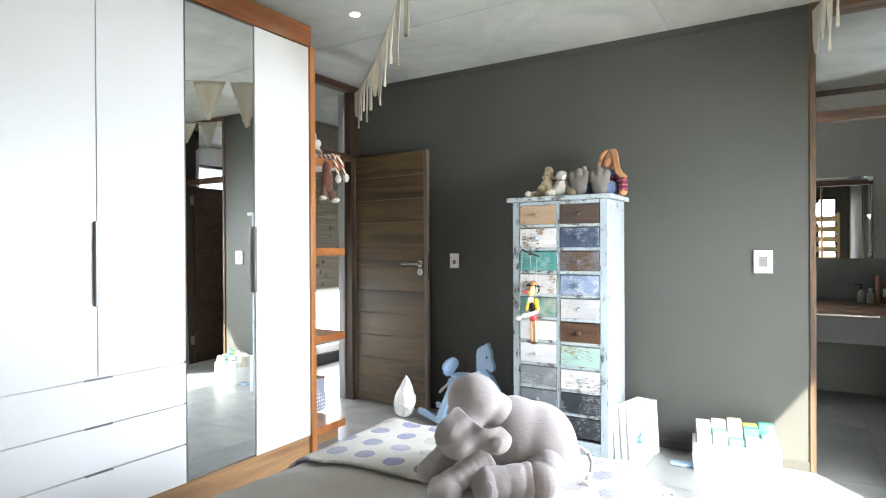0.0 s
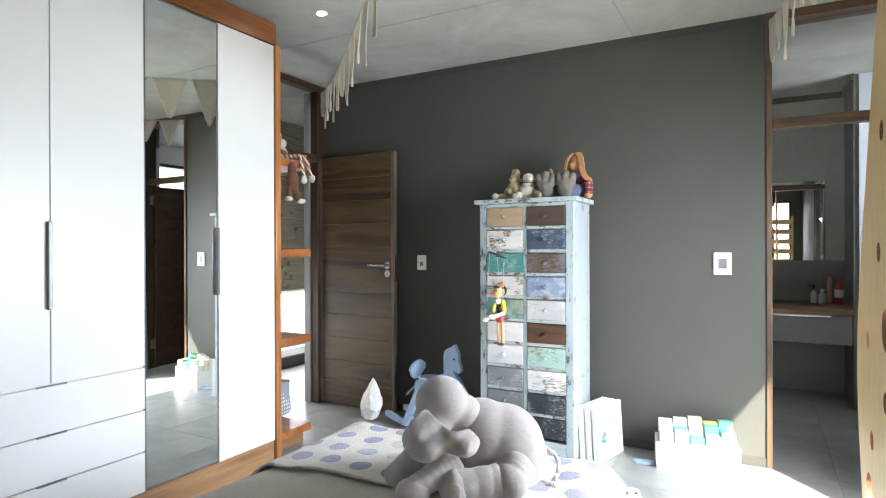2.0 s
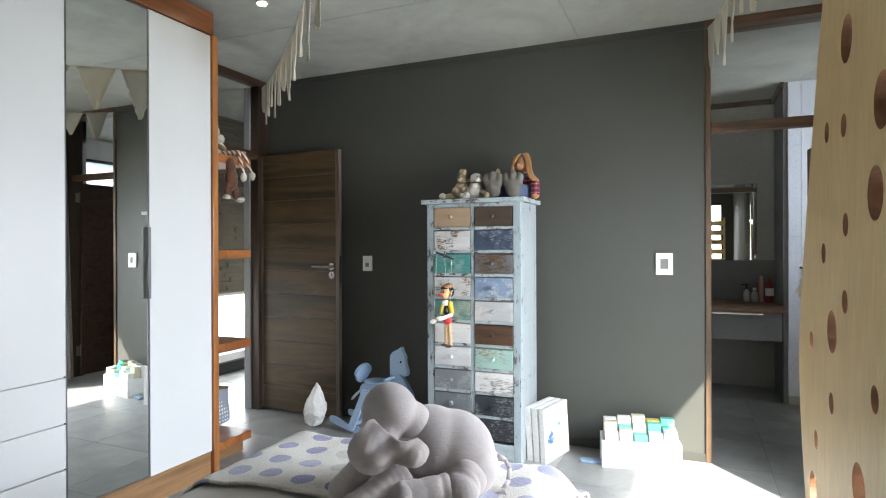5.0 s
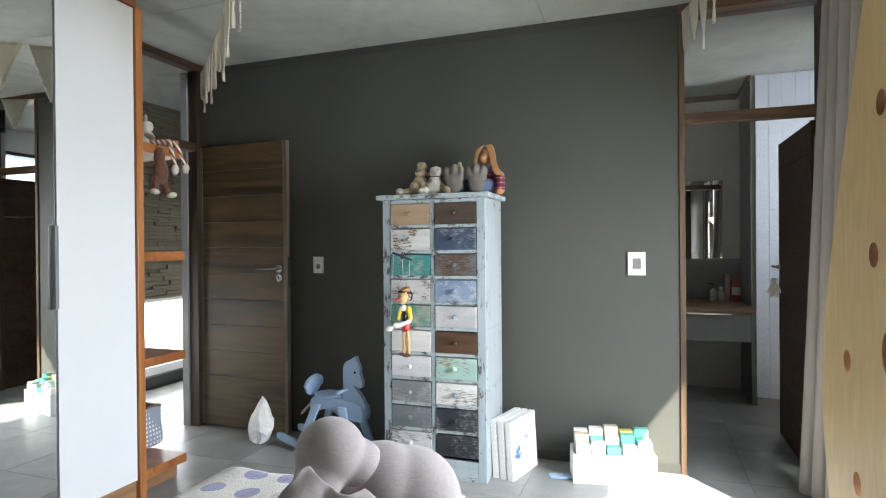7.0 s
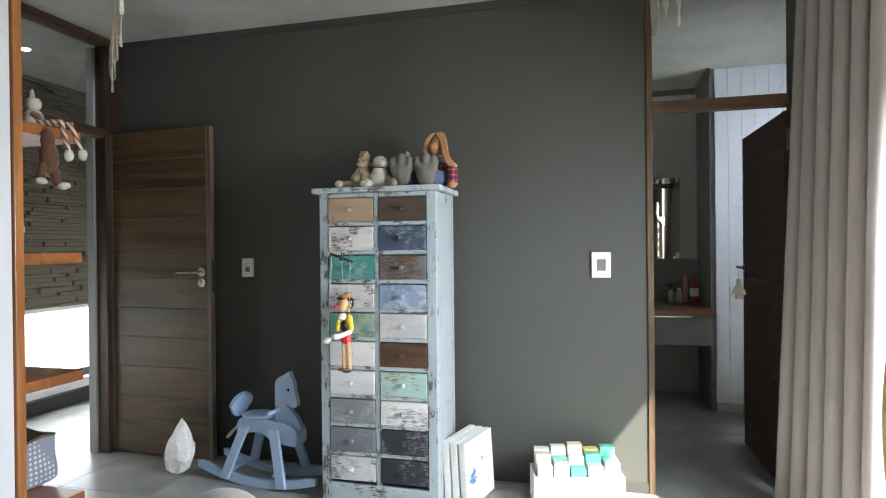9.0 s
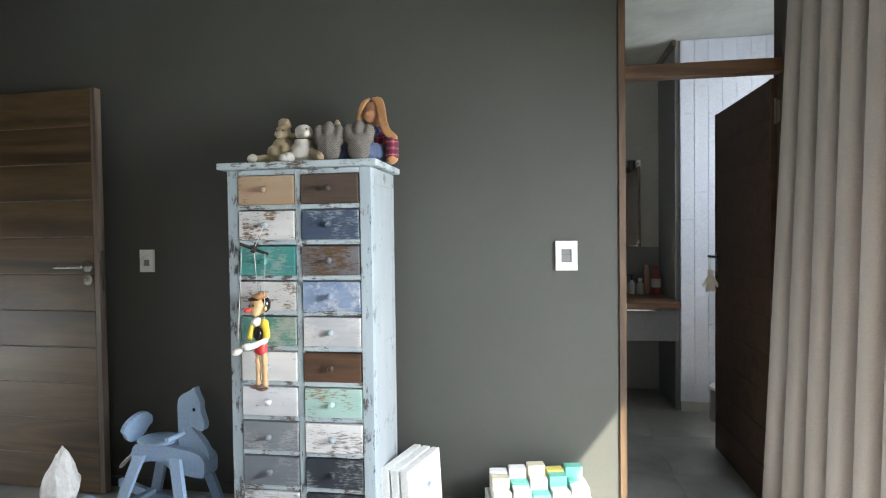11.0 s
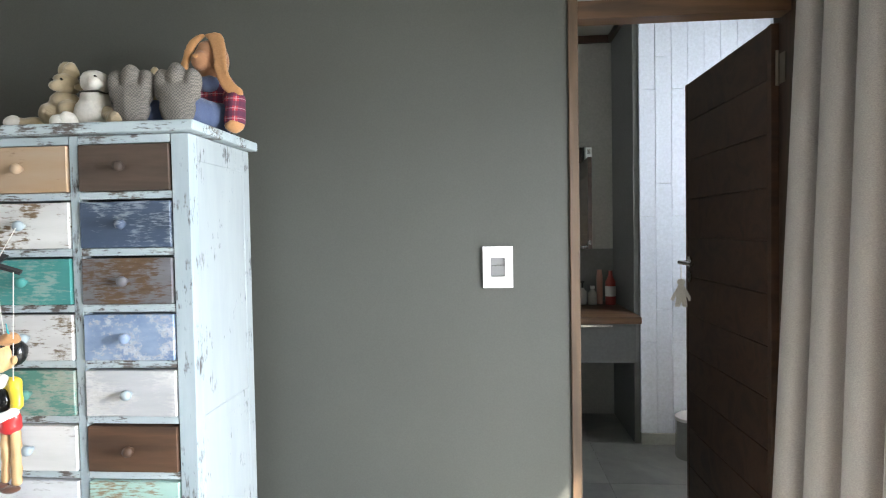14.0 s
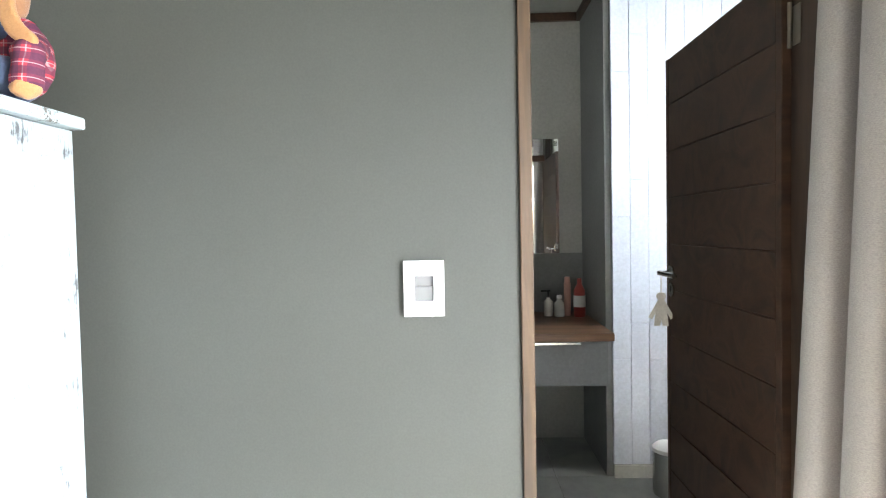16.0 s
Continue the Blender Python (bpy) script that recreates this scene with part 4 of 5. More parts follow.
plush_leg((-0.165, 0.0, 0.118), (-0.236, -0.03, 0.062), 0.042, 0.034, 4)
plush_leg((-0.06, -0.095, 0.126), (-0.178, -0.15, 0.068), 0.036, 0.036, 7)
plush_leg((0.06, -0.11, 0.062), (-0.058, -0.14, 0.066), 0.05, 0.046, 3)
plush_leg((0.112, -0.035, 0.085), (0.086, -0.105, 0.062), 0.08, 0.056, 3)
for c, r in (((-0.19, -0.158, 0.052), (0.05, 0.046, 0.046)), ((-0.074, -0.145, 0.06), (0.04, 0.056, 0.056))):
    bm = ball(bmesh.new(), c, r, 24)
    for v in bm.verts:
        v.co += 0.006 * noise.noise_vector(v.co * 22.0)
    part("foot", bm, M_PLUSH, EL, "", 180)
# the drooping ear across the face: a soft flap with a peaked corner and turned folds
EAR = [(-0.162, 0.272), (-0.12, 0.243), (-0.082, 0.216), (-0.035, 0.214), (-0.002, 0.19), (-0.02, 0.162), (-0.07, 0.168), (-0.13, 0.15), (-0.195, 0.152), (-0.218, 0.19), (-0.195, 0.235)]


def ear_rim():
    rim = EAR
    for _ in range(2):
        rim = [(k * a + (1 - k) * c, k * b + (1 - k) * d) for (a, b), (c, d) in zip(rim, rim[1:] + rim[:1]) for k in (0.78, 0.22)]
    return rim


def ear_at(p, v):
    x, z = -0.125 + (p[0] + 0.125) * v, 0.195 + (p[1] - 0.195) * v
    folds = 0.014 * math.sin(58 * (x + 0.7 * z)) + 0.009 * math.sin(110 * (z - 0.6 * x) + 1.0)
    return Vector((x, -0.105 - 0.42 * (0.266 - z) - 0.026 * (1 - v * v) + folds * (0.3 + 0.7 * v), z))


bm = bmesh.new()
rings = [[bm.verts.new(ear_at(p_, (j + 0.02) / 8.02)) for p_ in ear_rim()] for j in range(9)]
for a_, b_ in zip(rings, rings[1:]):
    for i in range(len(a_)):
        k = (i + 1) % len(a_)
        bm.faces.new((a_[i], a_[k], b_[k], b_[i]))
bm.faces.new(rings[0])
ear = part("ear", bm, M_PLUSH, EL, "", 180)
sd = ear.modifiers.new("thickness", "SOLIDIFY")
sd.thickness, sd.offset = 0.026, 0.0
soften(ear, 0.004, 5)
bm = bmesh.new()
pts = [(0.212, 0.05, 0.11), (0.235, 0.05, 0.1), (0.26, 0.05, 0.083), (0.272, 0.04, 0.057), (0.26, 0.01, 0.032), (0.24, -0.01, 0.02)]
for a, b_ in zip(pts, pts[1:]):
    tube(bm, a, b_, 0.0065)
    ball(bm, b_, 0.0065, 10)
for i in range(5):
    tube(bm, pts[-1], (0.205 + 0.008 * i, -0.035 - 0.006 * i, 0.012), 0.004, 0.0015, 6)
part("tail", bm, M_PLUSH, EL, "", 180)
part("toe_patch", ball(bmesh.new(), (-0.078, -0.199, 0.072), (0.022, 0.006, 0.026), 14), M_PLUSH, EL, "", 180)

# toys sitting on the chest
ZT = 1.659
lumps("stuffed_rabbit", pose(-1.425, 5.72, ZT) @ Matrix.Scale(1.15, 4), "small beige fur rabbit slumped on the chest of drawers", "stuffed toy", [
    "body", (M_BEIGE, (0, 0, 0.035), (0.047, 0.042, 0.04)), (M_BEIGE, (0.006, 0, 0.08), (0.038, 0.036, 0.034)), (M_BEIGE, (-0.02, -0.02, 0.05), 0.028), (M_BEIGE, (0.03, -0.02, 0.06), 0.026),
    "head", (M_BEIGE, (0.012, -0.004, 0.128), (0.032, 0.032, 0.029)), (M_BEIGE, (0.004, -0.03, 0.12), (0.018, 0.016, 0.015)),
    "ear", (M_BEIGE, (0.008, 0.004, 0.164), (0.02, 0.016, 0.024), (0, -4, 0)), "ear", (M_BEIGE, (0.022, 0.0, 0.158), (0.02, 0.016, 0.026), (0, 12, 0)),
    "leg", *limb(M_BEIGE, (-0.03, -0.01, 0.025), (-0.085, -0.05, 0.02), 0.021), "leg", *limb(M_BEIGE, (0.03, -0.01, 0.025), (0.055, -0.06, 0.022), 0.022),
    "foot", (M_CREAM, (-0.09, -0.055, 0.022), 0.022), "foot", (M_CREAM, (0.06, -0.068, 0.024), 0.023), "eye", (M_BEAD, (-0.002, -0.038, 0.133), 0.004), "eye", (M_BEAD, (0.022, -0.035, 0.133), 0.004)])
lumps("stuffed_lamb", pose(-1.315, 5.7, ZT) @ Matrix.Scale(1.12, 4), "white plush lamb sitting on the chest of drawers", "stuffed toy", [
    "body", (M_CREAM, (0, 0, 0.045), (0.052, 0.046, 0.05)), (M_CREAM, (0.005, -0.005, 0.088), (0.036, 0.034, 0.03)),
    "head", (M_CREAM, (0.012, -0.012, 0.126), (0.037, 0.036, 0.032)), (M_CREAM, (0.03, -0.042, 0.118), (0.018, 0.018, 0.016)),
    "collar", (M_STITCH, (0.008, -0.008, 0.1), (0.036, 0.035, 0.004)), "ear", (M_BEIGE, (-0.03, 0.0, 0.12), (0.024, 0.01, 0.009)), "ear", (M_BEIGE, (0.055, 0.0, 0.118), (0.025, 0.01, 0.01)),
    "leg", *limb(M_BEIGE, (0.04, -0.01, 0.05), (0.085, -0.045, 0.022), 0.019), "leg", *limb(M_CREAM, (-0.035, -0.02, 0.03), (-0.05, -0.065, 0.02), 0.02),
    "foot", (M_BEIGE, (0.09, -0.05, 0.022), 0.022), "eye", (M_BEAD, (0.034, -0.044, 0.134), 0.0035)])
lumps("stuffed_hare", pose(-1.14, 5.76, ZT) @ Matrix.Scale(1.12, 4), "small cream hare tucked behind the big checked feet", "stuffed toy", [
    "body", (M_BEIGE, (-0.05, 0.03, 0.06), (0.035, 0.035, 0.06)), "head", (M_BEIGE, (-0.05, 0.025, 0.135), (0.026, 0.026, 0.026)), "ear", (M_BEIGE, (-0.04, 0.03, 0.165), (0.014, 0.01, 0.024))])


def foot_sole(x):
    return ["foot", (M_HOUND, (x, -0.135, 0.05), (0.046, 0.026, 0.05)), (M_HOUND, (x, -0.133, 0.085), (0.058, 0.026, 0.034)), (M_HOUND, (x - 0.038, -0.13, 0.112), (0.023, 0.023, 0.034)),
            (M_HOUND, (x, -0.134, 0.122), (0.026, 0.025, 0.036)), (M_HOUND, (x + 0.038, -0.13, 0.112), (0.023, 0.023, 0.034))]


rag = lumps("rag_rabbit", pose(-1.035, 5.81, ZT) @ Matrix.Scale(1.14, 4), "long-eared cloth rabbit in a red plaid shirt and jeans", "stuffed toy", [
    *foot_sole(-0.125), *foot_sole(-0.008), "leg", *limb(M_DENIM, (0.02, 0.0, 0.04), (-0.12, -0.11, 0.045), 0.036), "leg", *limb(M_DENIM, (0.04, 0.0, 0.045), (0.0, -0.11, 0.045), 0.042),
    "shirt", (M_PLAID, (0.025, 0.03, 0.09), (0.062, 0.05, 0.075)), (M_PLAID, (0.025, 0.02, 0.13), (0.05, 0.04, 0.04)), "scarf", (M_DENIM, (0.016, -0.012, 0.135), (0.03, 0.03, 0.022)),
    "head", (M_SKIN, (0.014, 0.005, 0.2), (0.046, 0.044, 0.056)), (M_SKIN, (0.004, -0.035, 0.19), (0.026, 0.022, 0.024)), "nose", (M_TAN, (0.0, -0.056, 0.196), (0.009, 0.006, 0.007)),
    "arm", *limb(M_PLAID, (0.06, 0.02, 0.11), (0.098, -0.045, 0.08), 0.028), *limb(M_PLAID, (0.098, -0.045, 0.075), (0.1, -0.055, 0.03), 0.027), "paw", (M_TAN, (0.1, -0.058, 0.017), (0.024, 0.024, 0.019)),
    "arm", *limb(M_PLAID, (-0.02, 0.01, 0.11), (-0.06, -0.06, 0.07), 0.026)])


def rounded(outline, rounds=2):
    """Cuts the corners of an outline until it runs smoothly."""
    for _ in range(rounds):
        nxt = []
        for (x0, z0), (x1, z1) in zip(outline, outline[1:] + outline[:1]):
            nxt += [(0.75 * x0 + 0.25 * x1, 0.75 * z0 + 0.25 * z1), (0.25 * x0 + 0.75 * x1, 0.25 * z0 + 0.75 * z1)]
        outline = nxt
    return outline


def flap(outline, lean):
    bm = slab(bmesh.new(), rounded(outline), 0.016)
    for v in bm.verts:
        v.co.y += lean(v.co.x, v.co.z)
    return bm


ear = part("ear", flap([(0.0, 0.262), (0.03, 0.272), (0.056, 0.266), (0.074, 0.21), (0.088, 0.135), (0.128, 0.104), (0.12, 0.088), (0.08, 0.098), (0.058, 0.13), (0.042, 0.2), (0.022, 0.25)], lambda x, z: -0.01 - 0.45 * max(0, 0.27 - z) + 0.5 * max(0, 0.16 - z)), M_TAN, rag)
soften(ear, 0.005, 4)
ear = part("ear", flap([(0.016, 0.268), (-0.016, 0.264), (-0.042, 0.235), (-0.049, 0.13), (-0.03, 0.122), (-0.026, 0.2), (-0.01, 0.246)], lambda x, z: -0.012 - 0.3 * max(0, 0.27 - z)), M_TAN, rag)
soften(ear, 0.005, 4)

# toys on the shelves
lumps("rag_monkey", pose(-2.86, 5.02, 1.945), "floppy knitted toy with striped legs dangling over the shelf", "stuffed toy", [
    "body", (M_CREAM, (0, 0, 0.045), (0.045, 0.045, 0.055)), "head", (M_CREAM, (0, 0, 0.12), (0.036, 0.034, 0.036)), "ear", (M_CREAM, (-0.02, 0.01, 0.17), (0.012, 0.01, 0.03)), "arm", (M_BEIGE, (0.04, -0.02, 0.06), (0.045, 0.018, 0.018), (0, 20, 0)),
    "leg", *limb(M_STRIPE, (0.02, 0.02, 0.025), (0.14, 0.08, 0.03), 0.014, 9), *limb(M_STRIPE, (0.14, 0.08, 0.025), (0.175, 0.105, -0.1), 0.013, 9), "leg", *limb(M_STRIPE, (0.02, -0.02, 0.025), (0.15, 0.02, 0.03), 0.014, 9),
    *limb(M_STRIPE, (0.15, 0.02, 0.025), (0.175, 0.03, -0.11), 0.013, 9), "foot", (M_CREAM, (0.18, 0.11, -0.12), (0.02, 0.022, 0.03)), "foot", (M_CREAM, (0.18, 0.03, -0.135), (0.02, 0.022, 0.03))])
lumps("stuffed_monkey", pose(-2.74, 4.95, 1.885), "brown fur monkey with cream feet hanging from the shelf edge", "stuffed toy", [
    "body", (M_BROWN, (0.045, 0, -0.02), (0.03, 0.032, 0.06)), (M_BROWN, (0.05, 0.0, -0.1), (0.036, 0.045, 0.075)), "leg", *limb(M_BROWN, (0.05, 0.02, -0.15), (0.055, 0.04, -0.21), 0.022), "leg", *limb(M_BROWN, (0.05, -0.03, -0.14), (0.055, -0.05, -0.2), 0.02),
    "foot", (M_CREAM, (0.065, 0.06, -0.225), (0.032, 0.03, 0.018)), "foot", (M_CREAM, (0.065, -0.055, -0.215), (0.026, 0.026, 0.018))])
lumps("stuffed_bear", pose(-2.86, 4.9, 1.337), "small beige bear sitting on the shelf", "stuffed toy", [
    "body", (M_BEIGE, (0, 0, 0.045), (0.05, 0.046, 0.048)), "head", (M_BEIGE, (0.01, 0.01, 0.11), (0.042, 0.04, 0.04)), "muzzle", (M_CREAM, (0.04, 0.01, 0.105), (0.018, 0.018, 0.016)), "ear", (M_BEIGE, (0.0, 0.045, 0.145), 0.014), "ear", (M_BEIGE, (0.0, -0.025, 0.145), 0.014)])


def dotted_cloth(name, a, b, cell, r):
    m, t, p = nodes_of(name)
    v = t.nodes.new("ShaderNodeTexVoronoi")
    v.inputs["Scale"].default_value = 1 / cell
    v.inputs["Randomness"].default_value = 0.0
    t.links.new(coords(t), v.inputs["Vector"])
    t.links.new(ramp_of(t, v.outputs["Distance"], [(r, b), (r + 0.04, a)]), p.inputs["Base Color"])
    p.inputs["Roughness"].default_value = 0.9
    return m


bk = thing("storage_basket", pose(-3.135, 5.11, 0.131), "squarish grey canvas basket with white dots and brown lining", "basket")


def rim_at(a, r):
    """A square with rounded corners, half r wide."""
    c, s_ = math.cos(a), math.sin(a)
    k = r / (abs(c) ** 8 + abs(s_) ** 8) ** 0.125
    return k * c, k * s_


def basket_wall(prof, seg=56):
    bm = bmesh.new()
    rings = []
    for r, z in prof:
        ring = []
        for i in range(seg):
            a = 2 * math.pi * i / seg
            x, y = rim_at(a, max(r, 0.001) + 0.005 * math.sin(5 * a + 9 * z) * (r > 0.1))
            ring.append(bm.verts.new((x, y, z + 0.01 * math.sin(3 * a + 1) * (z > 0.15))))
        rings.append(ring)
    for lo, hi in zip(rings, rings[1:]):
        for i in range(seg):
            bm.faces.new((lo[i], lo[(i + 1) % seg], hi[(i + 1) % seg], hi[i]))
    return bm


part("shell", basket_wall([(0.0, 0.0), (0.14, 0.0), (0.156, 0.012), (0.158, 0.06), (0.15, 0.14), (0.146, 0.235)]), dotted_cloth("grey_dotted_canvas", (0.27, 0.3, 0.36), (0.72, 0.72, 0.72), 0.026, 0.29), bk, "", 50)
part("lining", basket_wall([(0.147, 0.232), (0.149, 0.245), (0.142, 0.247), (0.14, 0.235), (0.138, 0.13), (0.136, 0.014), (0.0, 0.012)]), surf("brown_lining_cloth", (0.1, 0.07, 0.05), (0.17, 0.12, 0.085), 30.0, 0.9, bump=0.4), bk, "brown cloth lining folded over the rim", 50)

# rocking horse
M_BLUE = surf("pale_blue_paint", (0.29, 0.41, 0.57), (0.32, 0.44, 0.6), 3.0, 0.45, bump=0.0, rough_var=0.02)
HR = thing("rocking_horse", Matrix.Translation((-2.05, 5.765, 0.0)) @ pose(0, 0, 0, 0, 0, -8.0) @ Matrix.Diagonal((0.93, 0.95, 0.98, 1)), "pale blue painted wooden rocking horse on the floor", "rocking horse")


def rocker_board():
    top, bot = [], []
    for i in range(25):
        u = -0.44 + 0.88 * i / 24
        z = 0.002 + 0.34 * u * u
        bot.append((u, z))
        top.append((u, z + 0.048 - 0.012 * (abs(u) > 0.42)))
    return bot + top[::-1]


for y in (-0.11, 0.11):
    part("rocker", slab(bmesh.new(), rocker_board(), 0.024, pose(0, y, 0)), M_BLUE, HR)
for x in (-0.2, 0.13):
    part("crossbar", boxes((x - 0.02, x + 0.02, -0.1, 0.1, 0.062, 0.085), bevel=0.004), M_BLUE, HR)
for xa, xb in ((-0.22, -0.1), (0.21, 0.12)):
    for sy in (-1, 1):
        bm = slab(bmesh.new(), [(xa - 0.03, 0.03), (xa + 0.03, 0.03), (xb + 0.03, 0.33), (xb - 0.03, 0.33)], 0.022)
        for v in bm.verts:
            v.co.y += sy * (0.132 - 0.16 * max(0, v.co.z - 0.03))
        part("leg", bm, M_BLUE, HR)
part("body", slab(bmesh.new(), rounded([(-0.19, 0.24), (-0.1, 0.29), (0.0, 0.295), (0.08, 0.25), (0.24, 0.235), (0.262, 0.25), (0.262, 0.35), (0.1, 0.37), (-0.05, 0.375), (-0.19, 0.37)]), 0.1), M_BLUE, HR)
part("seat", ball(bmesh.new(), (-0.055, 0, 0.384), (0.115, 0.092, 0.02), 24), M_BLUE, HR, "", 180)
head = rounded([(0.08, 0.33), (0.08, 0.36), (0.078, 0.5), (0.078, 0.59), (0.105, 0.62), (0.16, 0.642), (0.186, 0.664), (0.194, 0.63), (0.222, 0.59), (0.216, 0.552), (0.244, 0.49), (0.236, 0.455), (0.205, 0.448), (0.166, 0.47), (0.166, 0.462), (0.2, 0.43), (0.25, 0.38), (0.268, 0.33), (0.25, 0.3), (0.1, 0.31)])
hd = part("head", slab(bmesh.new(), head, 0.034), M_BLUE, HR)
bv = hd.modifiers.new("round", "BEVEL")
bv.width, bv.segments, bv.limit_method, bv.angle_limit = 0.006, 2, "ANGLE", radians(60)
for y in (-0.018, 0.018):
    part("eye", ball(bmesh.new(), (0.18, y, 0.552), (0.009, 0.003, 0.009), 12), M_BEAD, HR, "black dot eye", 180)
part("handle", tube(bmesh.new(), (0.115, -0.13, 0.435), (0.115, 0.13, 0.435), 0.012), M_BLUE, HR, "", 40)
part("backrest", slab(bmesh.new(), [(0.095 * math.cos(a * math.pi / 10) * (0.8 if math.sin(a * math.pi / 10) < 0 else 1), 0.075 * math.sin(a * math.pi / 10)) for a in range(20)], 0.022, pose(-0.2, 0, 0.435, 0, 0, 90) @ pose(0, 0, 0, 18, 0, 0)), M_BLUE, HR)
bm = bmesh.new()
for i in range(16):
    a = 2 * math.pi * i / 16
    tube(bm, (-0.19, 0, 0.33), (-0.3 + 0.012 * math.cos(a), 0.018 * math.sin(a), 0.235 + 0.018 * math.cos(a)), 0.006, 0.003, 6)
part("tail", bm, M_CREAM, HR, "cream yarn tail", 180)

# white faceted door weight
bm = bmesh.new()
bmesh.ops.create_icosphere(bm, subdivisions=3, radius=1.0)
for v in bm.verts:
    n3 = noise.noise_vector(v.co * 1.7)
    v.co += 0.26 * n3 + 0.1 * noise.noise_vector(v.co * 4.0)
    t_ = (v.co.z + 1) / 2
    w = max(0.12, 1.05 - 0.85 * max(0, t_ - 0.25))
    v.co = Vector((v.co.x * 0.095 * w + 0.02 * t_, v.co.y * 0.075 * w, max(0.0, 0.155 + v.co.z * 0.155)))
solid("door_weight", bm, surf("creased_white_cloth", (0.62, 0.62, 0.6), (0.8, 0.79, 0.76), 9.0, 0.8, bump=0.3, fine=50), "white creased cloth door weight with a pointed top on the floor", "door stop", pose(-2.63, 5.74, 0.0, 0, 0, 20))

# framed canvases leaning by the chest
M_CANVAS = surf("white_frame_paint", (0.72, 0.72, 0.7), (0.8, 0.8, 0.78), 5.0, 0.6, bump=0.1)
M_PICT = surf("blue_white_print", (0.07, 0.17, 0.36), (0.78, 0.79, 0.78), 5.0, 0.5, stretch=(1, 1, 2.5), bump=0.0, lo=0.36, hi=0.42)
for i in range(3):
    f = thing("framed_picture", pose(-0.955 + 0.046 * i, 5.665 - 0.012 * i, 0.0, 0, -3, 0) @ pose(0, 0, 0, 0, 0, -16), "white box-framed picture stacked upright beside the chest", "picture", "pictures beside the chest")
    h, w = 0.335, 0.31
    part("frame", boxes((0, 0.036, 0, 0.022, 0, h), (0, 0.036, w - 0.022, w, 0, h), (0, 0.036, 0.022, w - 0.022, 0, 0.022), (0, 0.036, 0.022, w - 0.022, h - 0.022, h)), M_CANVAS, f)
    part("mount", boxes((0.002, 0.016, 0.022, w - 0.022, 0.022, h - 0.022)), M_CANVAS, f)
    part("print", boxes((0.0165, 0.018, 0.07, w - 0.07, 0.075, h - 0.075)), M_PICT, f, "blue and white print")

# box of wooden blocks on a low cart
M_CARTW = surf("white_cart_paint", (0.76, 0.76, 0.74), (0.82, 0.82, 0.8), 5.0, 0.5, bump=0.06)
CT = thing("block_cart", pose(-0.3, 5.87, 0.0, 0, 0, 12), "low white wooden toy cart with a pale blue tail", "toy cart")
part("tray", boxes((-0.22, 0.22, -0.09, 0.09, 0.012, 0.05), (-0.22, 0.22, -0.1, -0.09, 0.0, 0.165), (-0.22, 0.22, 0.09, 0.1, 0.0, 0.165), (-0.23, -0.22, -0.1, 0.1, 0.0, 0.165), (0.22, 0.23, -0.1, 0.1, 0.0, 0.165)), M_CARTW, CT)
part("tail", slab(bmesh.new(), [(0, 0.02), (-0.06, 0.028), (-0.12, 0.022), (-0.13, 0), (-0.12, -0.022), (-0.06, -0.028), (0, -0.02)], 0.014, pose(-0.232, -0.03, 0.012, 93, 0, 0)), M_BLUE, CT, "pale blue flat tail")
M_B = {k: surf(k + "_block_paint", tuple(0.92 * c for c in v), v, 8.0, 0.5, bump=0.05) for k, v in {"white": (0.8, 0.79, 0.75), "mint": (0.2, 0.62, 0.5), "cream": (0.72, 0.66, 0.48), "yellow": (0.72, 0.62, 0.16)}.items()}
pick = ["white", "white", "cream", "yellow", "mint", "cream", "mint", "white", "mint", "mint", "white", "white", "mint", "white", "white"]
for i, k in enumerate(pick):
    c, r = i % 5, i // 5
    h = 0.235 + 0.03 * (1 - r) + 0.012 * ((i * 7) % 3)
    b = boxes((-0.039, 0.039, -0.027, 0.027, 0, h - 0.051), bevel=0.003)
    ob = solid("toy_block", b, M_B[k], k + " painted wooden toy block in the cart", "toy block", CT.matrix_world @ pose(-0.172 + c * 0.086, 0.056 - 0.057 * r, 0.051, 0, 0, ((i * 37) % 7) - 3), "blocks in the cart")

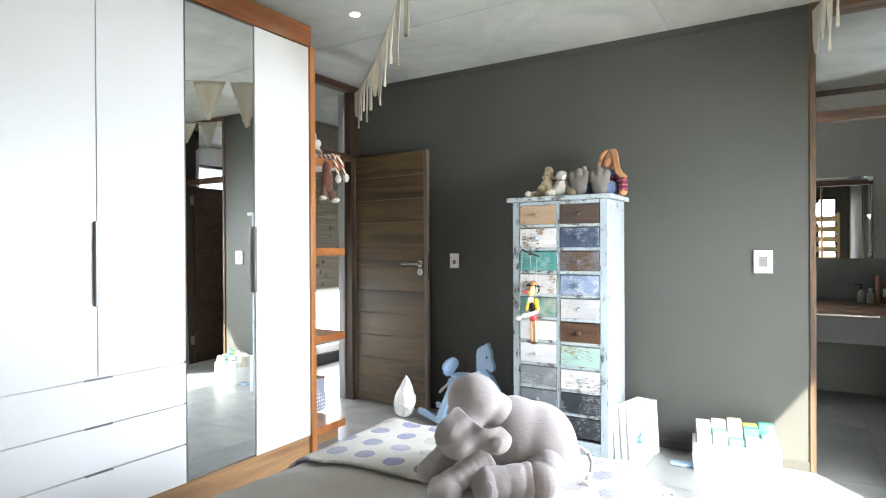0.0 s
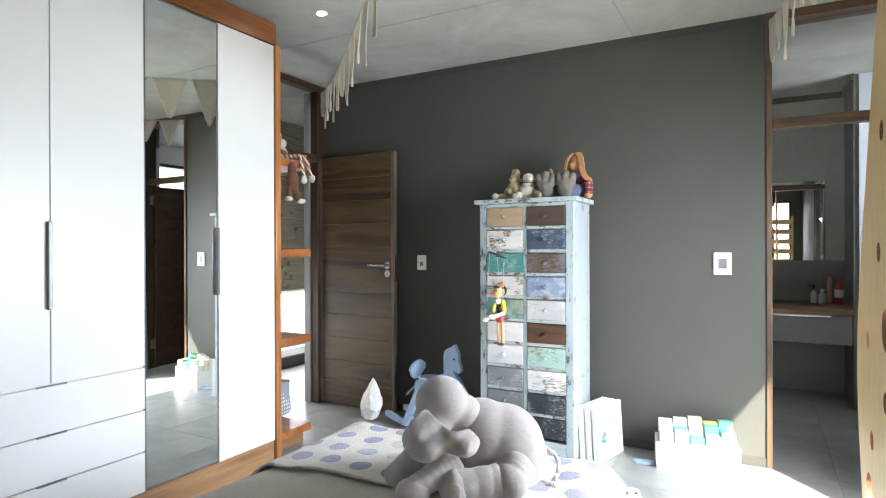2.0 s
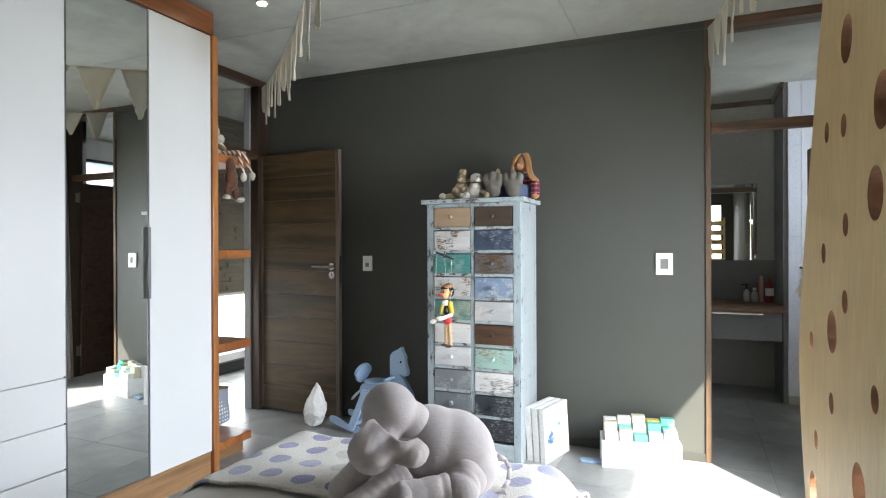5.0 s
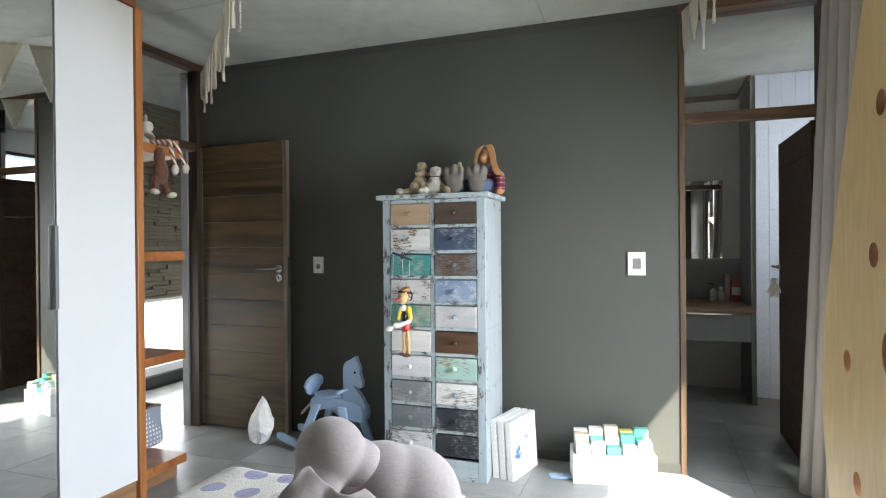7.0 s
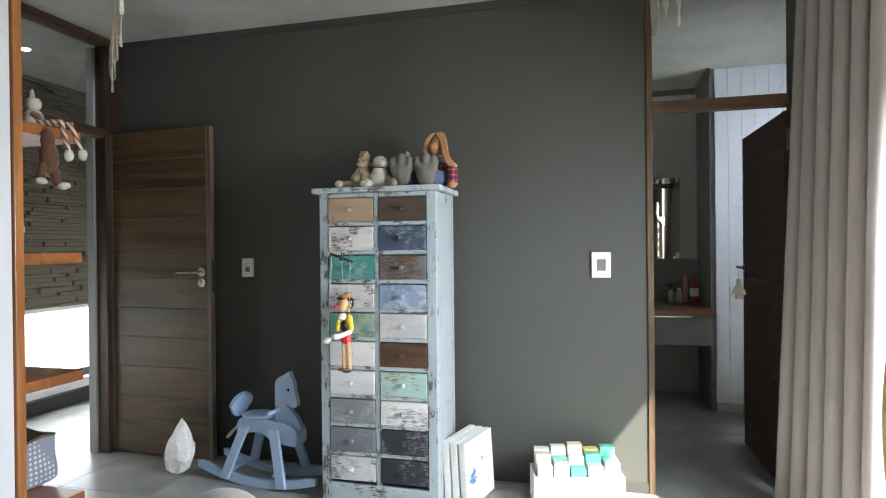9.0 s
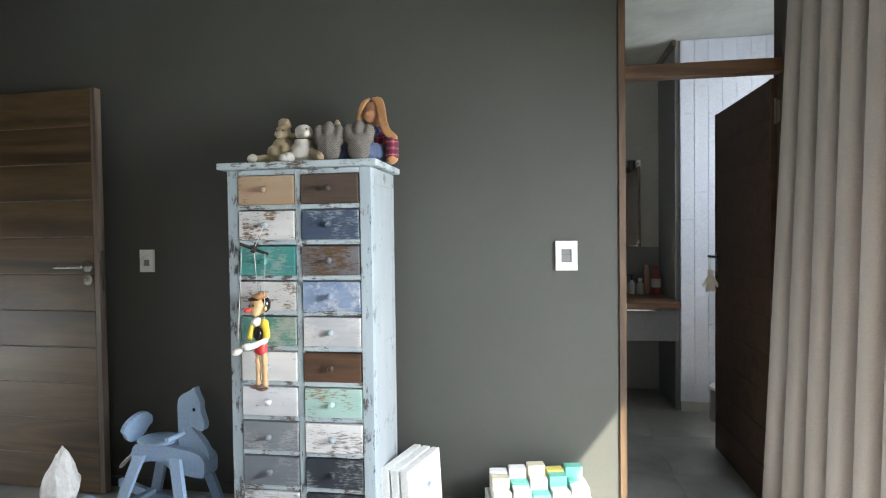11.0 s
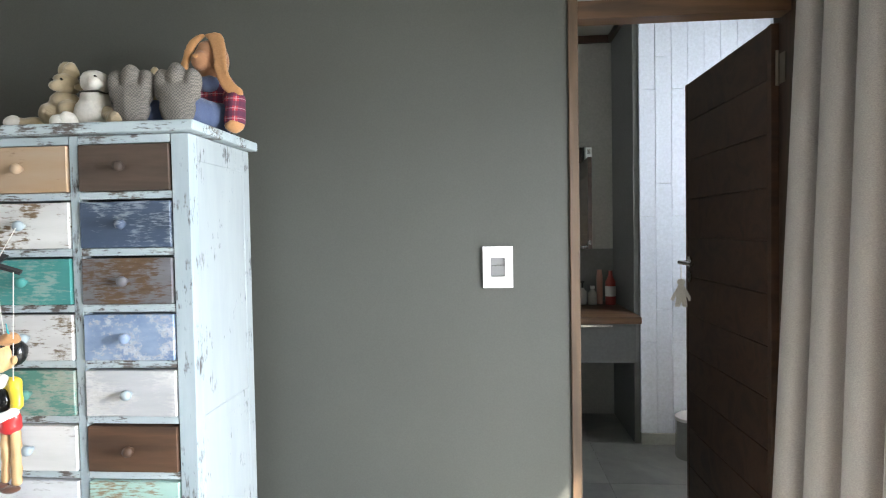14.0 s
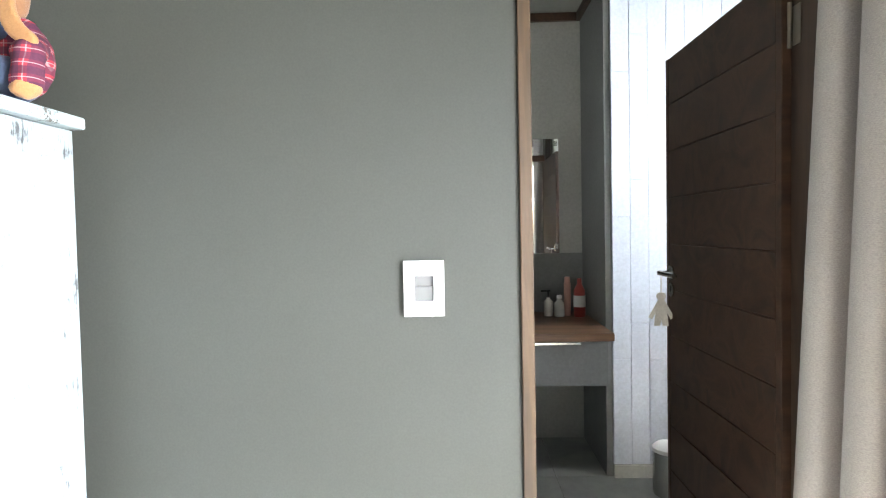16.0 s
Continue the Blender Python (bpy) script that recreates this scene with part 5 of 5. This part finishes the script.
# marionette hanging from a drawer knob
M_YEL = plain("yellow_enamel", (0.68, 0.5, 0.04), 0.3)
M_RED = plain("red_enamel", (0.5, 0.03, 0.03), 0.3)
M_PINE = wood("pale_turned_wood", (0.5, 0.28, 0.12), (0.66, 0.42, 0.2), "z", 0.4)
M_FEATHER = plain("teal_felt", (0.03, 0.32, 0.32), 0.8)
M_ENAMEL = plain("white_enamel", (0.82, 0.8, 0.74), 0.3)
lumps("marionette", pose(-1.424, 5.485, 0.712), "wooden string puppet in yellow and red hanging before the chest", "puppet", [
    "head", (M_PINE, (-0.01, 0, 0.348), (0.035, 0.035, 0.038)), (M_PINE, (-0.014, -0.012, 0.332), (0.027, 0.026, 0.026)), "nose", *limb(M_RED, (-0.03, -0.03, 0.336), (-0.04, -0.04, 0.334), 0.011, 3),
    "hair", (M_BEAD, (0.014, 0.014, 0.354), (0.024, 0.026, 0.034)), "fringe", (M_BEAD, (-0.018, -0.012, 0.377), (0.028, 0.026, 0.009)), "hat", (M_TAN, (-0.002, 0.002, 0.388), (0.034, 0.034, 0.014)), (M_TAN, (0.004, 0.004, 0.398), (0.022, 0.022, 0.01)),
    "feather", *limb(M_FEATHER, (0.012, -0.004, 0.395), (0.006, -0.008, 0.44), 0.005, 6, 0.003), "ear", (M_PINE, (0.028, -0.012, 0.34), (0.008, 0.006, 0.012)),
    "collar", (M_ENAMEL, (-0.012, -0.01, 0.284), (0.022, 0.018, 0.02)), "shirt", (M_YEL, (0.0, 0.004, 0.252), (0.03, 0.02, 0.04)), "waistcoat", (M_BEAD, (-0.004, -0.013, 0.236), (0.02, 0.014, 0.033)), "shorts", (M_RED, (0.0, 0, 0.182), (0.028, 0.024, 0.03)), (M_RED, (0.0, 0, 0.165), (0.03, 0.024, 0.02)),
    "sleeve", *limb(M_YEL, (0.022, -0.004, 0.28), (0.034, -0.016, 0.225), 0.0155), "sleeve", *limb(M_YEL, (-0.03, -0.004, 0.275), (-0.036, -0.02, 0.222), 0.012), "forearm", *limb(M_ENAMEL, (0.034, -0.024, 0.212), (-0.012, -0.052, 0.19), 0.0125, 8),
    "hand", (M_ENAMEL, (-0.03, -0.054, 0.188), (0.028, 0.016, 0.016), (0, -8, 0)), "hand", (M_ENAMEL, (-0.078, -0.05, 0.168), (0.027, 0.015, 0.014), (0, -22, 0)), "eye", (M_BEAD, (-0.012, -0.036, 0.352), (0.004, 0.003, 0.006)), "eye", (M_BEAD, (-0.034, -0.024, 0.352), (0.003, 0.004, 0.006)),
    "leg", *limb(M_PINE, (-0.014, 0, 0.155), (-0.008, -0.01, 0.032), 0.0115, 16), "leg", *limb(M_PINE, (0.014, 0, 0.155), (0.022, -0.01, 0.026), 0.0125, 16), "shoe", (M_BROWN, (-0.018, -0.018, 0.018), (0.024, 0.017, 0.009)), "shoe", (M_BROWN, (0.012, -0.022, 0.011), (0.027, 0.018, 0.009))], 12)
bm = boxes((-0.06, 0.06, -0.008, 0.008, -0.004, 0.004))
box(bm, -0.009, 0.009, -0.05, 0.05, 0.004, 0.011)
pc = solid("puppet_control", bm, M_BLACK, "dark wooden cross-bar with threads holding the puppet", "puppet bar", pose(-1.44, 5.475, 1.295, 20, 22, 25))
bm = bmesh.new()
for a, b_ in (((-1.435, 5.49, 1.1), (-1.44, 5.475, 1.295)), ((-1.4, 5.47, 0.955), (-1.395, 5.48, 1.275)), ((-1.5, 5.44, 0.93), (-1.49, 5.47, 1.31)), ((-1.44, 5.475, 1.295), (-1.42, 5.528, 1.395))):
    tube(bm, a, b_, 0.0012, None, 6)
solid("puppet_thread", bm, plain("pale_thread", (0.6, 0.58, 0.52), 0.8), "fine pale threads of the puppet looped on a knob", "thread")

# bunting
M_LACE = let_through(weave("ivory_lace", (0.62, 0.57, 0.46), (0.76, 0.72, 0.62), 500), (0.7, 0.65, 0.52), 0.35)
M_LACE2 = let_through(weave("grey_print_cotton", (0.36, 0.36, 0.32), (0.6, 0.58, 0.5), 200), (0.6, 0.56, 0.46), 0.35)


def bunting(a, b_, sag, n, first):
    a, b_ = Vector(a), Vector(b_)
    at = lambda s: a.lerp(b_, s) - Vector((0, 0, sag * 4 * s * (1 - s)))
    bt = thing("bunting", Matrix.Translation(a), "string of ivory lace pennants hung under the ceiling", "bunting", "buntings under the ceiling")
    bm = bmesh.new()
    for i in range(60):
        tube(bm, at(i / 60) - a, at((i + 1) / 60) - a, 0.003, None, 6)
    part("cord", bm, M_LACE, bt, "", 180)
    for k in range(n):
        s0, s1 = (k + 0.06) / n, (k + 0.94) / n
        p0, p1 = at(s0) - a, at(s1) - a
        along = (p1 - p0).normalized()
        side = along.cross(Vector((0, 0, 1))).normalized()
        drop = 0.21 + 0.05 * ((k * 5 + first) % 3)
        bm = bmesh.new()
        nu, nv = 8, 12
        g = []
        for j in range(nv + 1):
            v = j / nv
            row = []
            for i in range(nu + 1):
                u = i / nu - 0.5
                w = (1 - 0.93 * v) * (p1 - p0).length
                q = (p0 + p1) / 2 + along * (u * w + 0.008 * math.sin(40 * v) * (abs(u) > 0.4)) + Vector((0, 0, -drop * v + (p1.z - p0.z) * u * (1 - v) * 0.0))
                row.append(bm.verts.new(q + side * (0.006 * math.sin(5 * v + 3 * u + k) * v + 0.004 * math.sin(9 * u + k))))
            g.append(row)
        for j in range(nv):
            for i in range(nu):
                bm.faces.new((g[j][i], g[j][i + 1], g[j + 1][i + 1], g[j + 1][i]))
        fl = part("pennant", bm, (M_LACE, M_LACE2, M_LACE)[(k + first) % 3], bt, "", 180)
        fl.modifiers.new("thickness", "SOLIDIFY").thickness = 0.0015
        bm = bmesh.new()
        for e in (0, nu):
            for j in range(1, nv * 2):
                v = j / (nv * 2)
                w = (1 - 0.93 * v) * (p1 - p0).length
                q = (p0 + p1) / 2 + along * ((e / nu - 0.5) * w) + Vector((0, 0, -drop * v)) + side * (0.006 * math.sin(5 * v + 3 * (e / nu - 0.5) + k) * v + 0.004 * math.sin(9 * (e / nu - 0.5) + k))
                ball(bm, q, (0.0042, 0.0042, 0.0045), 6)
        tagged(part("lace_edge", bm, M_LACE, fl, "", 180), kind="stuff")


bunting((-3.3, 5.96, 2.69), (-0.06, 2.69, 2.7), 0.24, 19, 0)
bunting((0.1, 6.0, 2.69), (0.296, 4.1, 2.7), 0.122, 8, 1)

# ceiling lamps
def downlight(x, y, label):
    d = thing("downlight", pose(x, y, 2.75), label, "downlight", "ceiling downlights")
    bm = bmesh.new()
    bmesh.ops.create_cone(bm, cap_ends=True, segments=32, radius1=0.034, radius2=0.034, depth=0.006, matrix=pose(0, 0, -0.0035))
    part("rim", bm, M_WHITE, d, "", 40)
    part("lamp", tube(bmesh.new(), (0, 0, -0.0095), (0, 0, -0.0065), 0.024, seg=28), M_LAMP, d, "glowing warm lamp", 40)


downlight(-2.25, 4.727, "small round recessed downlight glowing in the concrete ceiling")
downlight(-4.0, 5.95, "small round recessed downlight glowing in the corridor ceiling")

# ---- bathroom ----
M_VAN = surf("grey_vanity_laminate", (0.16, 0.165, 0.165), (0.18, 0.185, 0.185), 4.0, 0.45, bump=0.03)
M_TOP = wood("dark_counter_wood", (0.09, 0.045, 0.024), (0.2, 0.105, 0.055), "x", 0.35)
v = thing("vanity", pose(0.05, 8.02, 0.0), "wall-hung grey vanity drawer with a dark wooden counter", "vanity")
part("body", boxes((-0.65, 0.64, -0.37, 0.4, 0.55, 0.785)), M_VAN, v)
part("counter", boxes((-0.66, 0.665, -0.41, 0.4, 0.79, 0.832), bevel=0.003), M_TOP, v, "dark wooden counter")
part("handle", boxes((-0.1, 0.5, -0.378, -0.37, 0.768, 0.78)), M_CHROME, v, "long slim metal edge pull")
bm = tube(bmesh.new(), (0.02, 0.22, 0.832), (0.02, 0.22, 1.04), 0.014)
tube(bm, (0.02, 0.22, 1.03), (0.0, 0.06, 1.05), 0.012)
tube(bm, (0.0, 0.06, 1.055), (0.0, 0.06, 1.01), 0.011)
tube(bm, (0.02, 0.22, 1.04), (0.06, 0.22, 1.1), 0.006)
part("tap", bm, M_BLACK, v, "dark basin mixer tap", 40)
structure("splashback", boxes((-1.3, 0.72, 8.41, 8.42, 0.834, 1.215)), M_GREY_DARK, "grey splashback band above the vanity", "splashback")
mr_ = thing("bathroom_mirror", pose(0.1, 8.418, 1.215), "frameless wall mirror above the vanity", "mirror")
part("glass", boxes((-0.4, 0.47, -0.022, -0.004, 0, 0.735)), M_MIRROR, mr_)
for x in (-0.36, 0.44):
    for z in (0.03, 0.69):
        part("clip", boxes((x, x + 0.02, -0.028, 0, z, z + 0.03)), M_CHROME, mr_)


def bottle(name, label, x, y, prof, m_body, cap_prof=None, m_cap=None):
    b = thing(name, pose(x, y, 0.8325), label, "bottle", "bottles on the vanity")
    part("body", lathe(bmesh.new(), prof, seg=20), m_body, b, "", 50)
    if cap_prof:
        part("cap", lathe(bmesh.new(), cap_prof, seg=16), m_cap, b, "", 50)
    return b


M_REDP = plain("red_plastic", (0.36, 0.06, 0.05), 0.35)
M_PINKP = plain("pink_plastic", (0.55, 0.3, 0.24), 0.35)
M_CLEAR = plain("milky_plastic", (0.55, 0.54, 0.5), 0.25)
b = bottle("pump_bottle", "clear pump bottle with a black pump on the vanity", 0.47, 8.24, [(0.026, 0), (0.028, 0.01), (0.028, 0.09), (0.012, 0.105), (0.012, 0.115)], M_CLEAR, [(0.006, 0.115), (0.006, 0.15), (0.014, 0.151), (0.014, 0.162)], M_BLACK)
part("nozzle", boxes((-0.045, 0.0, -0.006, 0.006, 0.15, 0.161)), M_BLACK, b)
bottle("lotion_bottle", "squat milky bottle on the vanity", 0.535, 8.22, [(0.03, 0), (0.032, 0.01), (0.03, 0.08), (0.014, 0.1), (0.014, 0.11)], M_CLEAR, [(0.016, 0.11), (0.016, 0.13)], M_WHITE)
bottle("spray_bottle", "tall pink bottle on the vanity", 0.59, 8.25, [(0.02, 0), (0.021, 0.01), (0.021, 0.2), (0.017, 0.205)], M_PINKP, [(0.018, 0.205), (0.016, 0.24)], M_PINKP)
b = bottle("shampoo_bottle", "red and white bottle on the vanity", 0.655, 8.2, [(0.033, 0), (0.036, 0.01), (0.034, 0.16), (0.02, 0.19), (0.014, 0.2)], M_REDP, [(0.015, 0.2), (0.013, 0.235)], M_REDP)
part("label_band", lathe(bmesh.new(), [(0.0365, 0.06), (0.0362, 0.13)], seg=20), M_WHITE, b, "plain white label band", 50)

bn = thing("pedal_bin", pose(0.985, 7.6, 0.0) @ Matrix.Diagonal((0.82, 0.82, 0.9, 1)), "small brushed steel pedal bin on the bathroom floor", "bin")
part("body", lathe(bmesh.new(), [(0.095, 0.0), (0.1, 0.01), (0.1, 0.25)], seg=32), M_CHROME, bn, "", 50)
part("lid", lathe(bmesh.new(), [(0.103, 0.25), (0.103, 0.27), (0.08, 0.288), (0.02, 0.295)], seg=32), M_WHITE, bn, "pale domed lid", 50)

tag_m = d2.matrix_world @ pose(0.8, 0.06, 1.05, 0, 0, 80)
tg = thing("key_tag", tag_m, "cream felt figure tag hanging from the door key", "key tag")
part("felt", slab(bmesh.new(), [(-0.012, 0.02), (-0.02, 0.035), (-0.012, 0.05), (0.012, 0.05), (0.02, 0.035), (0.012, 0.02), (0.05, -0.05), (0.035, -0.058), (0.022, -0.03), (0.028, -0.085), (0.006, -0.085), (0, -0.06), (-0.006, -0.085), (-0.028, -0.085), (-0.022, -0.03), (-0.035, -0.058), (-0.05, -0.05)], 0.004), M_CREAM, tg)
part("cord", tube(bmesh.new(), (0, 0, 0.05), (0, 0, 0.13), 0.002), M_CREAM, tg)

# upright painted blocks on the bathroom wall
M_PAINTED = surf("white_painted_block", (0.6, 0.64, 0.72), (0.63, 0.67, 0.74), 3.0, 0.5, bump=0.03, fine=60, spread=11, rough_var=0.03)
structure("skirting", boxes((0.755, 1.9, 7.79, 7.8, 0, 0.07)), M_GREY_WALL, "pale grey skirting below the block wall", "baseboard")
bl_me = {}
rnd = random.Random(4)
x = 0.754
while x < 1.88:
    w = 0.098
    z = 0.072 - rnd.choice((0.0, 0.2, 0.4, 0.6))
    while z < 2.74:
        z0, z1 = max(z, 0.072), min(z + 0.78, 2.748)
        if z1 - z0 > 0.02:
            key = round(z1 - z0, 3)
            if key not in bl_me:
                bl_me[key] = mesh_of("block", boxes((0.0008, w - 0.0008, -0.02, 0.0, 0.0005, key - 0.0005), bevel=0.0015), M_PAINTED)
            shared("block", bl_me[key], bath_n, pose(x, 7.82 - rnd.uniform(0, 0.003), z0))
        z += 0.78
    x += w

# ---- stacked slate in the corridor ----
sl_me = [mesh_of("stone", boxes((-0.5, 0.5, -0.5, 0.5, 0, 1), bevel=0.04), M_STONE) for _ in range(1)]
rows_ = []
z = 0.872
while z < 2.74:
    h = rnd.choice((0.022, 0.03, 0.036, 0.045))
    h = min(h, 2.748 - z)
    y = 4.6 + rnd.uniform(-0.3, 0)
    while y < 8.3:
        w = rnd.uniform(0.14, 0.46)
        rows_.append((y, w, z, h))
        y += w
    z += h
near = [r for r in rows_ if 6.1 < r[0] < 7.3]
far = [r for r in rows_ if not 6.1 < r[0] < 7.3]
for i, (y, w, z, h) in enumerate(near):
    if i >= 300:
        far.append((y, w, z, h))
        continue
    d = rnd.uniform(0.03, 0.07)
    shared("stone", sl_me[0], stone_wall, Matrix.Translation((-4.62, y + w / 2, z)) @ Matrix.Diagonal((d * 2, w - 0.004, h - 0.003, 1)))
bm = bmesh.new()
for y, w, z, h in far:
    box(bm, -4.62, -4.62 + rnd.uniform(0.03, 0.07), y + 0.002, y + w - 0.002, z, z + h - 0.003)
st = part("stones", bm, M_STONE, stone_wall)
st["kind"] = "stuff"

# ---- floor tiles ----
tile_me = {}
S = 0.6
for ix in range(-9, 4):
    for iy in range(-11, 6):
        x0, x1 = max(ix * S + 0.44, -4.6), min((ix + 1) * S + 0.44, 2.0)
        y0, y1 = max(iy * S + 5.42, -0.7), min((iy + 1) * S + 5.42, 8.45)
        if x1 - x0 < 0.02 or y1 - y0 < 0.02:
            continue
        key = (round(x1 - x0, 3), round(y1 - y0, 3))
        if key not in tile_me:
            tile_me[key] = mesh_of("tile", boxes((-key[0] / 2 + 0.0015, key[0] / 2 - 0.0015, -key[1] / 2 + 0.0015, key[1] / 2 - 0.0015, -0.01, 0.0)), M_TILE)
        shared("tile", tile_me[key], FLOOR, pose((x0 + x1) / 2, (y0 + y1) / 2, 0))
